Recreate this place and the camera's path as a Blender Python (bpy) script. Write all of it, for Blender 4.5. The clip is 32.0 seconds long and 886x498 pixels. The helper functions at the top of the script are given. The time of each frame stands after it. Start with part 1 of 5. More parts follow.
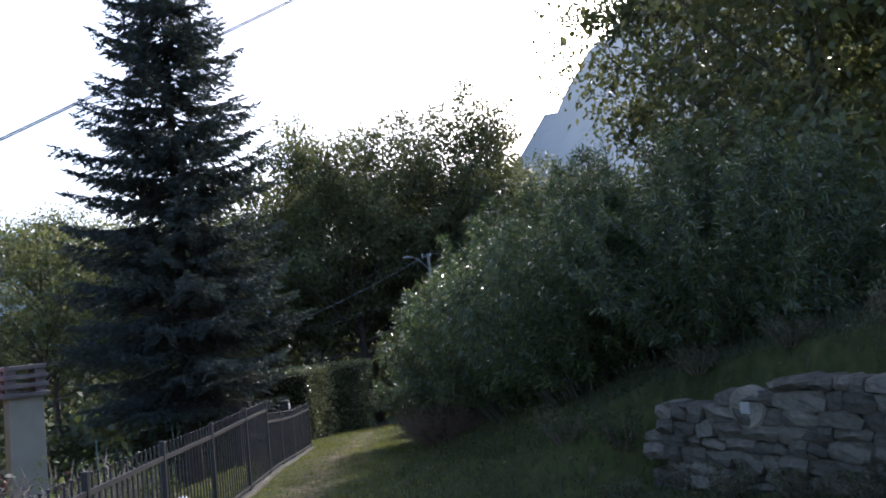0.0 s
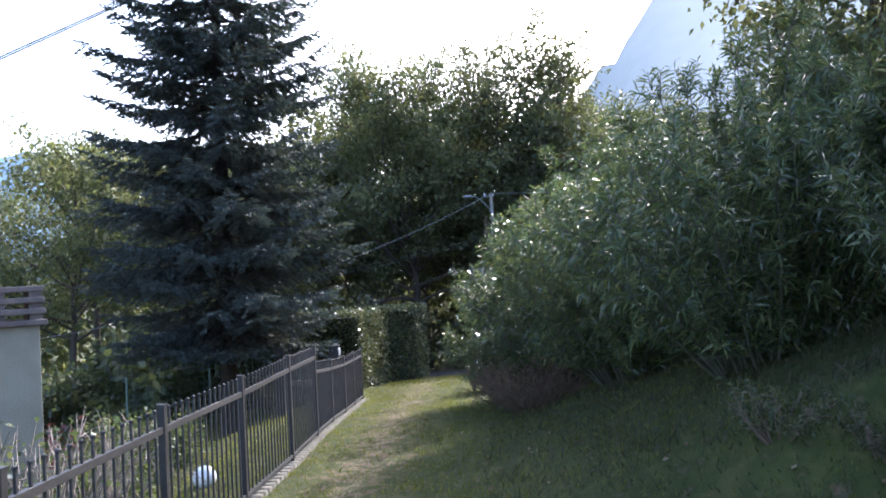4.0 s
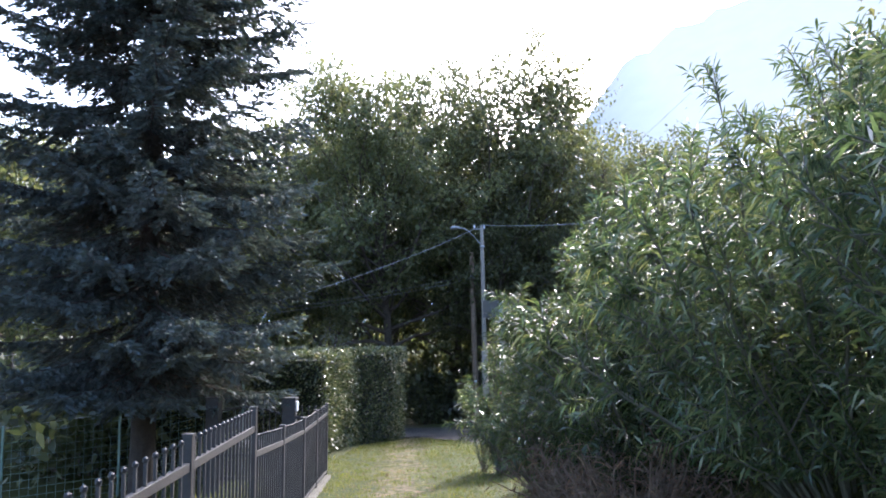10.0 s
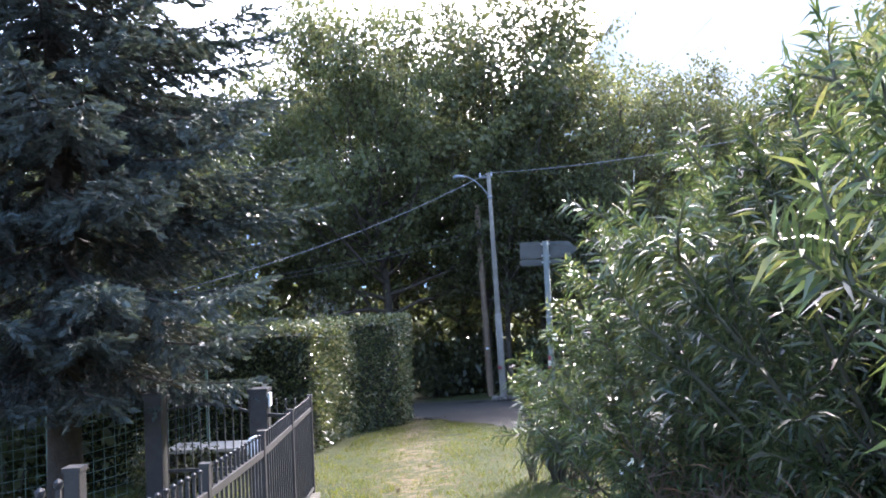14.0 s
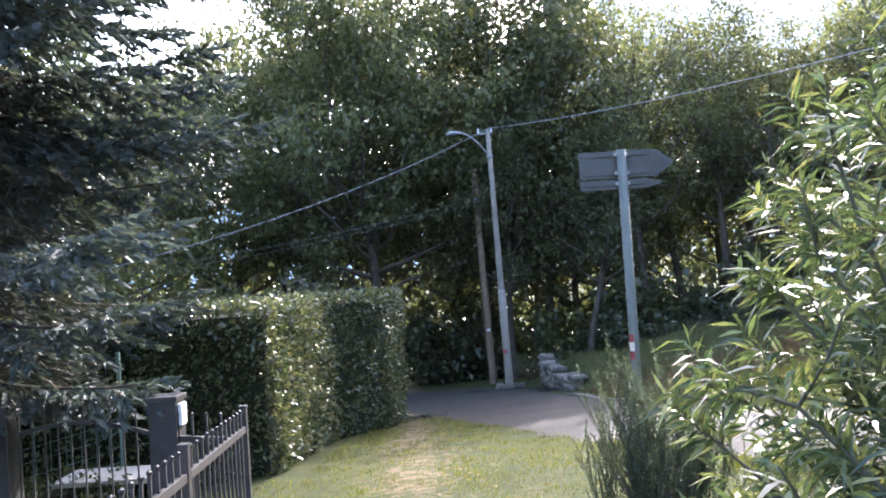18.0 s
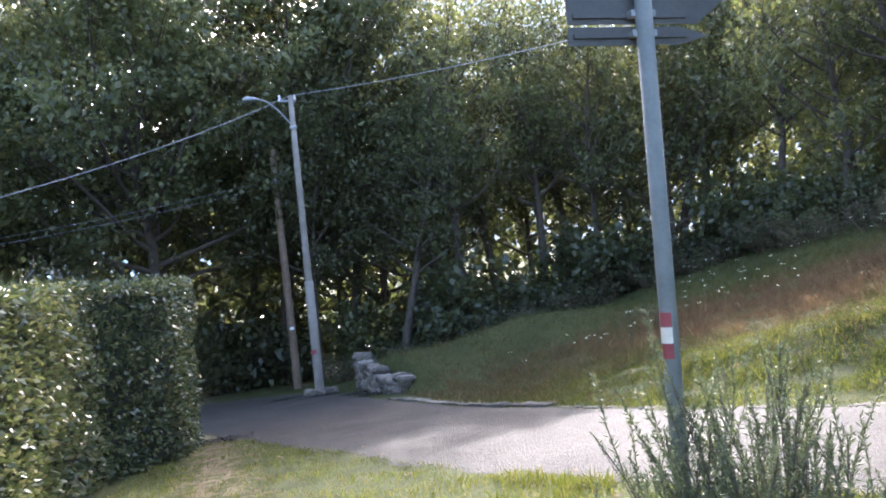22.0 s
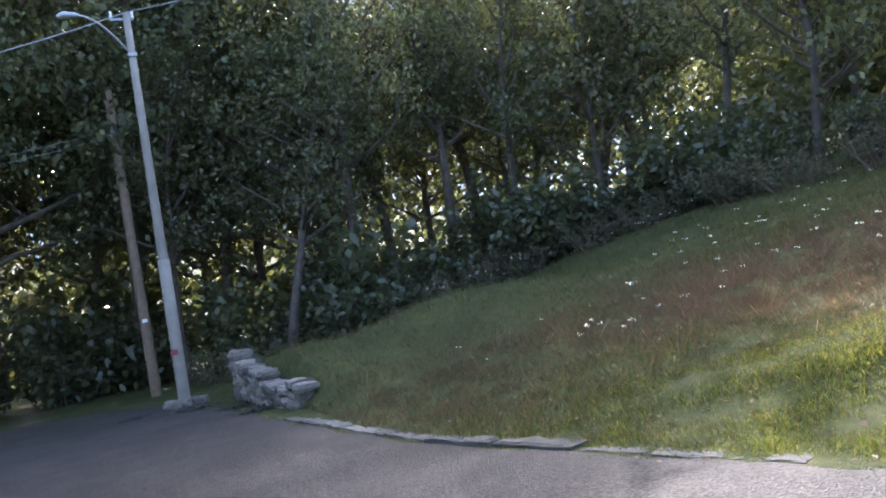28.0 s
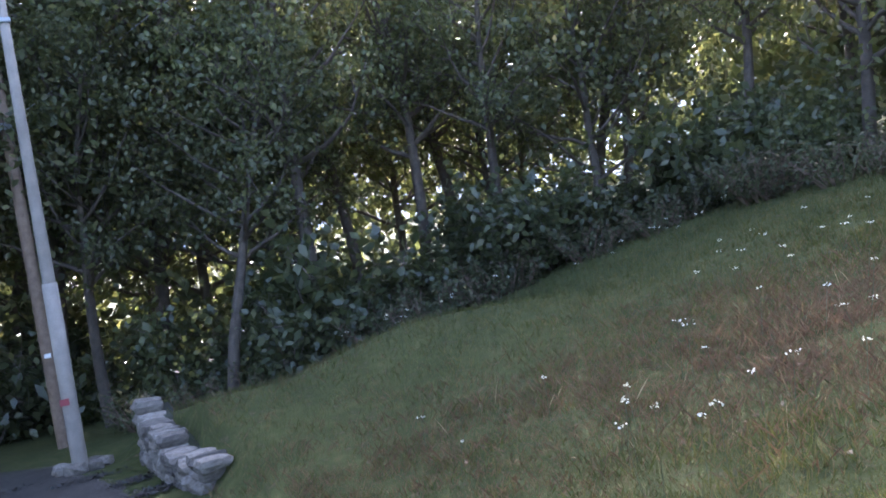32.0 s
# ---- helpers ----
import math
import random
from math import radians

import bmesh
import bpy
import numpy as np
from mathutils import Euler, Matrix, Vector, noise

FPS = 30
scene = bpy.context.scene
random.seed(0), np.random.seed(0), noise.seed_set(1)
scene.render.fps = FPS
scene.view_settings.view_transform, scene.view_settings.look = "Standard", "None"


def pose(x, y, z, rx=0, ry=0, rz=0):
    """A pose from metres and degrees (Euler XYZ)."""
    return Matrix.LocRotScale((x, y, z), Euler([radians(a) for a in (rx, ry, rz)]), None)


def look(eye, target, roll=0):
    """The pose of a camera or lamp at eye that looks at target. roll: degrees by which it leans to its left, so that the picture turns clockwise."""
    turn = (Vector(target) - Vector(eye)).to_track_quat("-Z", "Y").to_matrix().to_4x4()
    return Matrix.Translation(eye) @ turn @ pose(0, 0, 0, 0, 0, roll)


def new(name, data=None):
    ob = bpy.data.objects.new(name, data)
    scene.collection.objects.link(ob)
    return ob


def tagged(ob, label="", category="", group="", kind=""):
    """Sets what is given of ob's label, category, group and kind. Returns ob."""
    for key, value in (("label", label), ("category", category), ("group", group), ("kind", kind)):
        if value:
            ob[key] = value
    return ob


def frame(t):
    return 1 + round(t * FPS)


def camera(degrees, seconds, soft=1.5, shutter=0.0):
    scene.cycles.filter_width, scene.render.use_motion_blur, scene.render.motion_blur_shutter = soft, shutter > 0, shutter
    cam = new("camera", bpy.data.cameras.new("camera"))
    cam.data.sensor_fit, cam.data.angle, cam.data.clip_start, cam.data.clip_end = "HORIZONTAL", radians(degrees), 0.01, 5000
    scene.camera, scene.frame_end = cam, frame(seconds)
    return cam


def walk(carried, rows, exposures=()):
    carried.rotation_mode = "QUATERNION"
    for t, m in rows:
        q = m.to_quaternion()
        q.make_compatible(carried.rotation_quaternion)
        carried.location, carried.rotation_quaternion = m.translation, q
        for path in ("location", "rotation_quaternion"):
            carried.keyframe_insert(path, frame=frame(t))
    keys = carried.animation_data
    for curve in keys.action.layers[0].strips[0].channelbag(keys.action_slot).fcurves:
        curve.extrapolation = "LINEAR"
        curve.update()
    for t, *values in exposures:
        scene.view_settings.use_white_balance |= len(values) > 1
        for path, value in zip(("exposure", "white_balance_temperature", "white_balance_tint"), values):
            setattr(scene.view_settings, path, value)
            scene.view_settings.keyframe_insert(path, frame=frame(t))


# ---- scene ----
cam = camera(57.2, 32.0, 1.8)
PATH = [
    (0, (-0.044, -0.012, 1.527), (-0.066, 1.98, 1.7), -5.7),
    (0.5, (-0.158, 0.434, 1.532), (-0.187, 2.424, 1.73), -2.5),
    (1, (-0.283, 0.776, 1.516), (-0.411, 2.765, 1.687), -3.0),
    (1.5, (-0.427, 1.14, 1.455), (-0.796, 3.104, 1.548), -2.6),
    (2, (-0.481, 1.45, 1.487), (-0.558, 3.448, 1.539), -4.0),
    (2.5, (-0.534, 1.797, 1.462), (-0.669, 3.791, 1.531), -4.4),
    (4.5, (-0.848, 3.237, 1.345), (-0.992, 5.231, 1.4), -2.9),
    (5, (-0.878, 3.592, 1.304), (-1.104, 5.578, 1.395), -4.3),
    (5.5, (-1.018, 3.997, 1.279), (-1.36, 5.967, 1.32), -2.9),
    (6, (-1.091, 4.39, 1.273), (-1.285, 6.381, 1.278), -4.2),
    (6.5, (-1.174, 4.764, 1.272), (-1.583, 6.721, 1.338), -6.4),
    (7, (-1.294, 5.27, 1.255), (-1.507, 7.258, 1.281), -5.9),
    (7.5, (-1.312, 5.654, 1.217), (-1.437, 7.65, 1.23), -6.2),
    (8, (-1.439, 6.007, 1.187), (-1.565, 8.003, 1.212), -5.3),
    (8.5, (-1.51, 6.339, 1.172), (-1.511, 8.339, 1.172), -3.9),
    (9, (-1.659, 6.764, 1.145), (-1.757, 8.76, 1.22), -2.0),
    (9.5, (-1.778, 7.149, 1.126), (-1.812, 9.146, 1.23), -0.5),
    (10, (-1.85, 7.631, 1.124), (-1.904, 9.623, 1.298), 0.0),
    (10.5, (-1.909, 8.032, 1.073), (-1.821, 10.026, 1.209), 2.1),
    (11, (-1.872, 8.582, 1.064), (-1.717, 10.573, 1.181), -1.2),
    (11.5, (-1.919, 9.02, 1.034), (-1.999, 11.016, 1.129), -1.0),
    (12, (-1.955, 9.522, 1.035), (-1.914, 11.52, 1.115), -1.2),
    (12.5, (-2.033, 10.004, 1.029), (-2.189, 11.996, 1.123), -1.0),
    (13, (-2.115, 10.413, 1.02), (-2.179, 12.411, 1.097), -1.8),
    (13.5, (-2.152, 10.846, 1.018), (-2.245, 12.842, 1.096), -2.1),
    (14, (-2.229, 11.261, 0.973), (-2.275, 13.259, 1.065), -2.6),
    (14.5, (-2.347, 11.623, 0.933), (-2.335, 13.619, 1.055), -2.3),
    (16.5, (-2.317, 13.565, 0.769), (-2.353, 15.563, 0.85), -4.1),
    (17, (-2.365, 14.069, 0.774), (-2.441, 16.062, 0.924), -2.9),
    (17.5, (-2.449, 14.43, 0.693), (-2.543, 16.425, 0.796), -3.9),
    (18, (-2.507, 14.8, 0.675), (-2.527, 16.8, 0.726), -3.7),
    (18.5, (-2.57, 15.224, 0.646), (-2.734, 17.216, 0.703), -2.8),
    (19, (-2.673, 15.537, 0.613), (-2.773, 17.531, 0.727), -4.7),
    (19.5, (-2.705, 15.985, 0.568), (-2.782, 17.98, 0.696), -3.6),
    (20, (-2.742, 16.369, 0.502), (-2.582, 18.36, 0.606), -4.4),
    (20.5, (-2.747, 16.702, 0.499), (-2.32, 18.656, 0.529), -4.8),
    (21, (-2.821, 17.011, 0.478), (-2.566, 18.994, 0.513), -4.6),
    (21.5, (-2.856, 17.339, 0.449), (-2.474, 19.302, 0.467), -5.7),
    (22, (-2.821, 17.721, 0.433), (-2.331, 19.66, 0.442), -4.6),
    (22.5, (-2.869, 18.045, 0.41), (-2.182, 19.923, 0.36), -4.9),
    (23, (-2.854, 18.396, 0.386), (-2.065, 20.233, 0.317), -4.8),
    (23.5, (-2.806, 18.812, 0.369), (-2.024, 20.65, 0.28), -4.1),
    (24, (-2.756, 19.161, 0.369), (-1.927, 20.976, 0.241), -4.5),
    (24.5, (-2.683, 19.549, 0.395), (-2.033, 21.437, 0.291), -3.7),
    (25, (-2.676, 19.96, 0.345), (-2.054, 21.859, 0.264), -6.2),
    (25.5, (-2.628, 20.322, 0.323), (-1.968, 22.208, 0.23), -5.9),
    (27.5, (-2.435, 21.762, 0.298), (-1.742, 23.634, 0.18), -6.4),
    (28, (-2.348, 22.116, 0.298), (-1.56, 23.953, 0.206), -6.5),
    (28.5, (-2.258, 22.525, 0.274), (-1.338, 24.3, 0.199), -7.3),
    (29, (-2.051, 22.907, 0.254), (-0.93, 24.558, 0.13), -7.6),
    (29.5, (-1.835, 23.263, 0.27), (-0.761, 24.949, 0.185), -6.8),
    (30, (-1.599, 23.638, 0.289), (-0.513, 25.317, 0.237), -9.2),
    (30.5, (-1.283, 24.012, 0.315), (-0.129, 25.645, 0.271), -7.3),
    (31, (-1.093, 24.277, 0.318), (-0.092, 26.007, 0.373), -7.7),
    (31.5, (-0.935, 24.68, 0.296), (0.05, 26.42, 0.267), -9.9),
    (32, (-0.772, 25.098, 0.251), (0.057, 26.917, 0.168), -7.3),
]

EXPOSURES = [(0.0, 1.3, 5600, 17), (1.5, 1.7, 5600, 17), (4.5, 2.45, 5600, 18), (7.0, 2.8, 5600, 19), (10.0, 2.65, 5600, 19), (13.0, 2.9, 5650, 20),
             (20.0, 3.2, 5850, 20), (25.0, 3.25, 5850, 19), (29.0, 3.35, 5750, 21), (32.0, 3.6, 5700, 25)]
walk(cam, [(t, look(eye, target, roll)) for t, eye, target, roll in PATH], EXPOSURES)

# ---- world and sun ----
SUN_AZ, SUN_EL = radians(25), radians(29)      # azimuth from +y towards +x
world = bpy.data.worlds.new("sky_world")
scene.world = world
world.use_nodes = True
wn = world.node_tree.nodes
sky = wn.new("ShaderNodeTexSky")
sky.sky_type, sky.sun_disc = "NISHITA", False
sky.sun_elevation, sky.sun_rotation = SUN_EL, SUN_AZ
sky.air_density, sky.dust_density, sky.ozone_density = 1.0, 4.0, 1.0
wn["Background"].inputs["Strength"].default_value = 0.15
world.node_tree.links.new(sky.outputs[0], wn["Background"].inputs["Color"])
sun_data = bpy.data.lights.new("sun", "SUN")
sun_data.energy, sun_data.angle, sun_data.color = 2.0, radians(0.55), (1.0, 0.93, 0.82)
sun = new("sun", sun_data)
sun.matrix_world = look((60 * math.sin(SUN_AZ), 60 * math.cos(SUN_AZ), 60 * math.tan(SUN_EL)), (0, 0, 0))


# ---- materials ----
def nodes_of(name):
    m = bpy.data.materials.new(name)
    m.use_nodes = True
    return m, m.node_tree.nodes, m.node_tree.links, m.node_tree.nodes["Principled BSDF"]


def ramp(nt, stops):
    r = nt.new("ShaderNodeValToRGB")
    els = r.color_ramp.elements
    while len(els) < len(stops):
        els.new(0.5)
    for e, (p, c) in zip(els, stops):
        e.position, e.color = p, (*c, 1)
    return r


def solid(name, c1, c2, rough=0.7, metal=0.0, scale=6.0, bump=0.15, bscale=60.0, spec=0.5, vary=0.06):
    """A surface whose colour wanders between two tones at two scales, with fine relief."""
    m, nt, ln, b = nodes_of(name)
    co = nt.new("ShaderNodeTexCoord")
    n1, n2 = nt.new("ShaderNodeTexNoise"), nt.new("ShaderNodeTexNoise")
    n1.inputs["Scale"].default_value, n1.inputs["Detail"].default_value = scale, 6
    n2.inputs["Scale"].default_value, n2.inputs["Detail"].default_value = bscale, 4
    for n in (n1, n2):
        ln.new(co.outputs["Object"], n.inputs["Vector"])
    mx = nt.new("ShaderNodeMath")
    mx.operation = "MULTIPLY_ADD"
    mx.inputs[1].default_value, mx.inputs[2].default_value = 0.35, 0.0
    ln.new(n2.outputs["Fac"], mx.inputs[0])
    ad = nt.new("ShaderNodeMath")
    ad.operation = "MULTIPLY_ADD"
    ad.inputs[1].default_value = 0.65
    ln.new(n1.outputs["Fac"], ad.inputs[0])
    ln.new(mx.outputs[0], ad.inputs[2])
    r = ramp(nt, [(0.3, c1), (0.7, c2)])
    ln.new(ad.outputs[0], r.inputs[0])
    oi, hv, mr = nt.new("ShaderNodeObjectInfo"), nt.new("ShaderNodeHueSaturation"), nt.new("ShaderNodeMapRange")
    mr.inputs["To Min"].default_value, mr.inputs["To Max"].default_value = 1 - vary, 1 + vary
    ln.new(oi.outputs["Random"], mr.inputs["Value"])
    ln.new(mr.outputs[0], hv.inputs["Value"])
    ln.new(r.outputs[0], hv.inputs["Color"])
    ln.new(hv.outputs[0], b.inputs["Base Color"])
    b.inputs["Roughness"].default_value, b.inputs["Metallic"].default_value = rough, metal
    b.inputs["Specular IOR Level"].default_value = spec
    bp = nt.new("ShaderNodeBump")
    bp.inputs["Strength"].default_value, bp.inputs["Distance"].default_value = bump, 0.02
    ln.new(n2.outputs["Fac"], bp.inputs["Height"])
    ln.new(bp.outputs[0], b.inputs["Normal"])
    return m


def leaf_mat(name, stops, rough=0.45, thin=0.35, spec=0.5, sat=0.82):
    """Foliage: each leaf its own tone, light shining through, a waxy gloss."""
    m, nt, ln, b = nodes_of(name)
    g = nt.new("ShaderNodeNewGeometry")
    oi = nt.new("ShaderNodeObjectInfo")
    k = len(stops)
    r = ramp(nt, [(0.02 + 0.96 * i / max(k - 1, 1), c) for i, c in enumerate(stops)])
    ln.new(g.outputs["Random Per Island"], r.inputs[0])
    hv = nt.new("ShaderNodeHueSaturation")
    mr = nt.new("ShaderNodeMapRange")
    mr.inputs["To Min"].default_value, mr.inputs["To Max"].default_value = 0.75, 1.25
    ln.new(oi.outputs["Random"], mr.inputs["Value"])
    ln.new(mr.outputs[0], hv.inputs["Value"])
    hv.inputs["Saturation"].default_value = sat
    ln.new(r.outputs[0], hv.inputs["Color"])
    ln.new(hv.outputs[0], b.inputs["Base Color"])
    b.inputs["Roughness"].default_value = rough
    b.inputs["Specular IOR Level"].default_value = spec
    tr = nt.new("ShaderNodeBsdfTranslucent")
    br = nt.new("ShaderNodeMixRGB")
    br.blend_type, br.inputs[0].default_value = "MULTIPLY", 1.0
    br.inputs[2].default_value = (1.3, 1.3, 0.85, 1)
    ln.new(hv.outputs[0], br.inputs[1])
    ln.new(br.outputs[0], tr.inputs["Color"])
    mix = nt.new("ShaderNodeMixShader")
    mix.inputs[0].default_value = thin
    ln.new(b.outputs[0], mix.inputs[1])
    ln.new(tr.outputs[0], mix.inputs[2])
    ln.new(mix.outputs[0], nt["Material Output"].inputs["Surface"])
    return m


M_BARK = solid("bark", (0.04, 0.032, 0.024), (0.11, 0.088, 0.066), 0.9, 0, 5, 0.8, 25)
M_BARK_DARK = solid("spruce_bark", (0.025, 0.02, 0.016), (0.065, 0.05, 0.038), 0.95, 0, 6, 0.8, 30)
M_TWIG = solid("twig", (0.12, 0.1, 0.08), (0.24, 0.2, 0.17), 0.85, 0, 9, 0.4, 40)
M_CANE = solid("oleander_cane", (0.05, 0.052, 0.032), (0.1, 0.098, 0.062), 0.8, 0, 9, 0.3, 40)
M_WOOD_LEAF = leaf_mat("woodland_leaf", [(0.055, 0.068, 0.024), (0.085, 0.1, 0.031), (0.112, 0.128, 0.04), (0.155, 0.145, 0.05)], 0.4, 0.45, 0.4)
M_LIME_LEAF = leaf_mat("pale_leaf", [(0.06, 0.09, 0.025), (0.1, 0.13, 0.035), (0.14, 0.16, 0.045), (0.2, 0.18, 0.06)], 0.38, 0.62, 0.45)
M_SHRUB = leaf_mat("shrub_leaf", [(0.045, 0.06, 0.023), (0.072, 0.09, 0.03), (0.11, 0.12, 0.04)], 0.33, 0.45, 0.5)
M_SPRUCE = leaf_mat("spruce_needle", [(0.06, 0.085, 0.082), (0.085, 0.118, 0.115), (0.12, 0.158, 0.152), (0.1, 0.105, 0.075)], 0.6, 0.2, 0.25)
M_OLEANDER = leaf_mat("oleander_leaf", [(0.035, 0.055, 0.024), (0.055, 0.085, 0.033), (0.085, 0.12, 0.042), (0.15, 0.155, 0.058)], 0.22, 0.35, 0.55, 0.92)
M_LAUREL = leaf_mat("laurel_leaf", [(0.035, 0.05, 0.018), (0.06, 0.08, 0.028), (0.1, 0.115, 0.04), (0.17, 0.16, 0.075)], 0.27, 0.25, 0.45)
M_OLIVE = leaf_mat("olive_leaf", [(0.1, 0.12, 0.09), (0.16, 0.19, 0.15), (0.24, 0.26, 0.21)], 0.5, 0.2)
M_RED_LEAF = leaf_mat("maple_leaf", [(0.1, 0.015, 0.015), (0.18, 0.03, 0.025), (0.25, 0.06, 0.04)], 0.5, 0.35)
M_GREEN_LEAF = leaf_mat("garden_leaf", [(0.045, 0.07, 0.018), (0.075, 0.105, 0.026), (0.13, 0.14, 0.036)], 0.5, 0.4, 0.3)
M_ROSEMARY = leaf_mat("rosemary_leaf", [(0.055, 0.078, 0.04), (0.08, 0.108, 0.056), (0.12, 0.145, 0.085)], 0.6, 0.3, 0.25)
M_GRASS = leaf_mat("grass_blade", [(0.062, 0.08, 0.02), (0.095, 0.112, 0.027), (0.128, 0.138, 0.034), (0.19, 0.16, 0.068)], 0.5, 0.45, 0.3, 1.1)
M_MEADOW = leaf_mat("meadow_blade", [(0.05, 0.064, 0.02), (0.075, 0.088, 0.026), (0.1, 0.105, 0.034), (0.15, 0.12, 0.06)], 0.6, 0.4, 0.25, 1.0)
M_DRY = leaf_mat("dry_grass", [(0.085, 0.05, 0.034), (0.125, 0.074, 0.05), (0.17, 0.11, 0.076), (0.075, 0.07, 0.036)], 0.8, 0.35, 0.1, 0.95)
M_STRAW = leaf_mat("bleached_straw", [(0.2, 0.15, 0.09), (0.3, 0.23, 0.14), (0.38, 0.3, 0.2)], 0.7, 0.3, 0.2, 0.9)
M_WEED = leaf_mat("weed_leaf", [(0.04, 0.05, 0.02), (0.058, 0.072, 0.026), (0.08, 0.09, 0.034), (0.12, 0.09, 0.055)], 0.6, 0.35, 0.3)
M_DRY_STEM = solid("dry_stem", (0.09, 0.06, 0.038), (0.16, 0.115, 0.075), 0.9, 0, 9, 0.3, 40)
M_FALLEN = leaf_mat("fallen_leaf", [(0.11, 0.065, 0.032), (0.17, 0.11, 0.055), (0.23, 0.16, 0.085)], 0.85, 0.2, 0.1)
M_SPRUCE_DEAD = leaf_mat("darkened_dead_twig", [(0.035, 0.032, 0.026), (0.06, 0.05, 0.04), (0.05, 0.06, 0.055)], 0.9, 0.1, 0.1)
M_PETAL = leaf_mat("white_petal", [(0.75, 0.72, 0.66), (0.85, 0.84, 0.8)], 0.5, 0.4)
M_DARK_INFILL = solid("near_black_infill", (0.012, 0.016, 0.008), (0.03, 0.035, 0.015), 0.95, 0, 8, 0.8, 40)
M_IRON = solid("fence_paint", (0.02, 0.0193, 0.019), (0.038, 0.0365, 0.0355), 0.5, 0.0, 14, 0.12, 90, 0.35)
M_GREEN_WIRE = solid("green_wire", (0.12, 0.2, 0.165), (0.2, 0.29, 0.25), 0.4, 0.2, 12, 0.1, 80)
M_WIRE_LIT = solid("lit_top_wire", (0.3, 0.33, 0.31), (0.42, 0.45, 0.43), 0.35, 0.6, 12, 0.05, 80)
M_CREAM = solid("cream_paint", (0.62, 0.57, 0.45), (0.74, 0.69, 0.56), 0.6, 0, 20, 0.1, 70)
M_CONCRETE = solid("concrete", (0.24, 0.23, 0.2), (0.4, 0.38, 0.34), 0.9, 0, 3, 0.35, 45)
M_POLE = solid("pole_concrete", (0.17, 0.148, 0.118), (0.27, 0.238, 0.19), 0.85, 0, 4, 0.2, 60)
M_GALV = solid("galvanised", (0.2, 0.21, 0.21), (0.3, 0.31, 0.31), 0.5, 0.6, 9, 0.1, 50)
M_GREEN_PAINT = solid("weathered_green_paint", (0.115, 0.13, 0.11), (0.18, 0.195, 0.17), 0.7, 0.0, 12, 0.15, 60)
M_STONE = solid("field_stone", (0.075, 0.066, 0.052), (0.26, 0.23, 0.185), 0.88, 0, 4, 0.8, 28, 0.3, 0.4)
M_MOSSY = solid("mossy_wall_stone", (0.065, 0.06, 0.045), (0.2, 0.175, 0.135), 0.92, 0, 5, 0.9, 30, 0.2, 0.45)
M_PLASTER = solid("ochre_plaster", (0.22, 0.16, 0.09), (0.31, 0.23, 0.135), 0.92, 0, 2, 0.3, 60)
M_RENDER = solid("chimney_render", (0.22, 0.198, 0.15), (0.34, 0.308, 0.24), 0.92, 0, 2.5, 0.35, 50)
M_TILE = solid("dark_slab", (0.09, 0.075, 0.07), (0.2, 0.16, 0.14), 0.85, 0, 6, 0.4, 40)
M_ROOF = solid("red_roof_edge", (0.2, 0.05, 0.035), (0.32, 0.09, 0.06), 0.7, 0, 5, 0.2, 40)
M_TIMBER = solid("timber", (0.1, 0.065, 0.04), (0.2, 0.14, 0.09), 0.8, 0, 8, 0.4, 50)
M_WHITE = solid("white_paint", (0.55, 0.55, 0.53), (0.72, 0.72, 0.7), 0.5, 0, 9, 0.05, 60)
M_RED = solid("red_paint", (0.2, 0.035, 0.04), (0.3, 0.06, 0.06), 0.55, 0, 14, 0.1, 60)
M_GLOBE = solid("opal_globe", (0.72, 0.72, 0.7), (0.82, 0.82, 0.8), 0.25, 0, 5, 0.02, 30)
M_SIGN = solid("dull_sign_back", (0.06, 0.06, 0.056), (0.1, 0.1, 0.092), 0.6, 0.3, 7, 0.1, 50)
M_KERB = solid("mossy_stone", (0.07, 0.066, 0.05), (0.16, 0.148, 0.12), 0.92, 0, 5, 0.6, 30, 0.3, 0.35)
M_CABLE = solid("cable", (0.16, 0.16, 0.17), (0.26, 0.26, 0.27), 0.6, 0, 10, 0.05, 50)


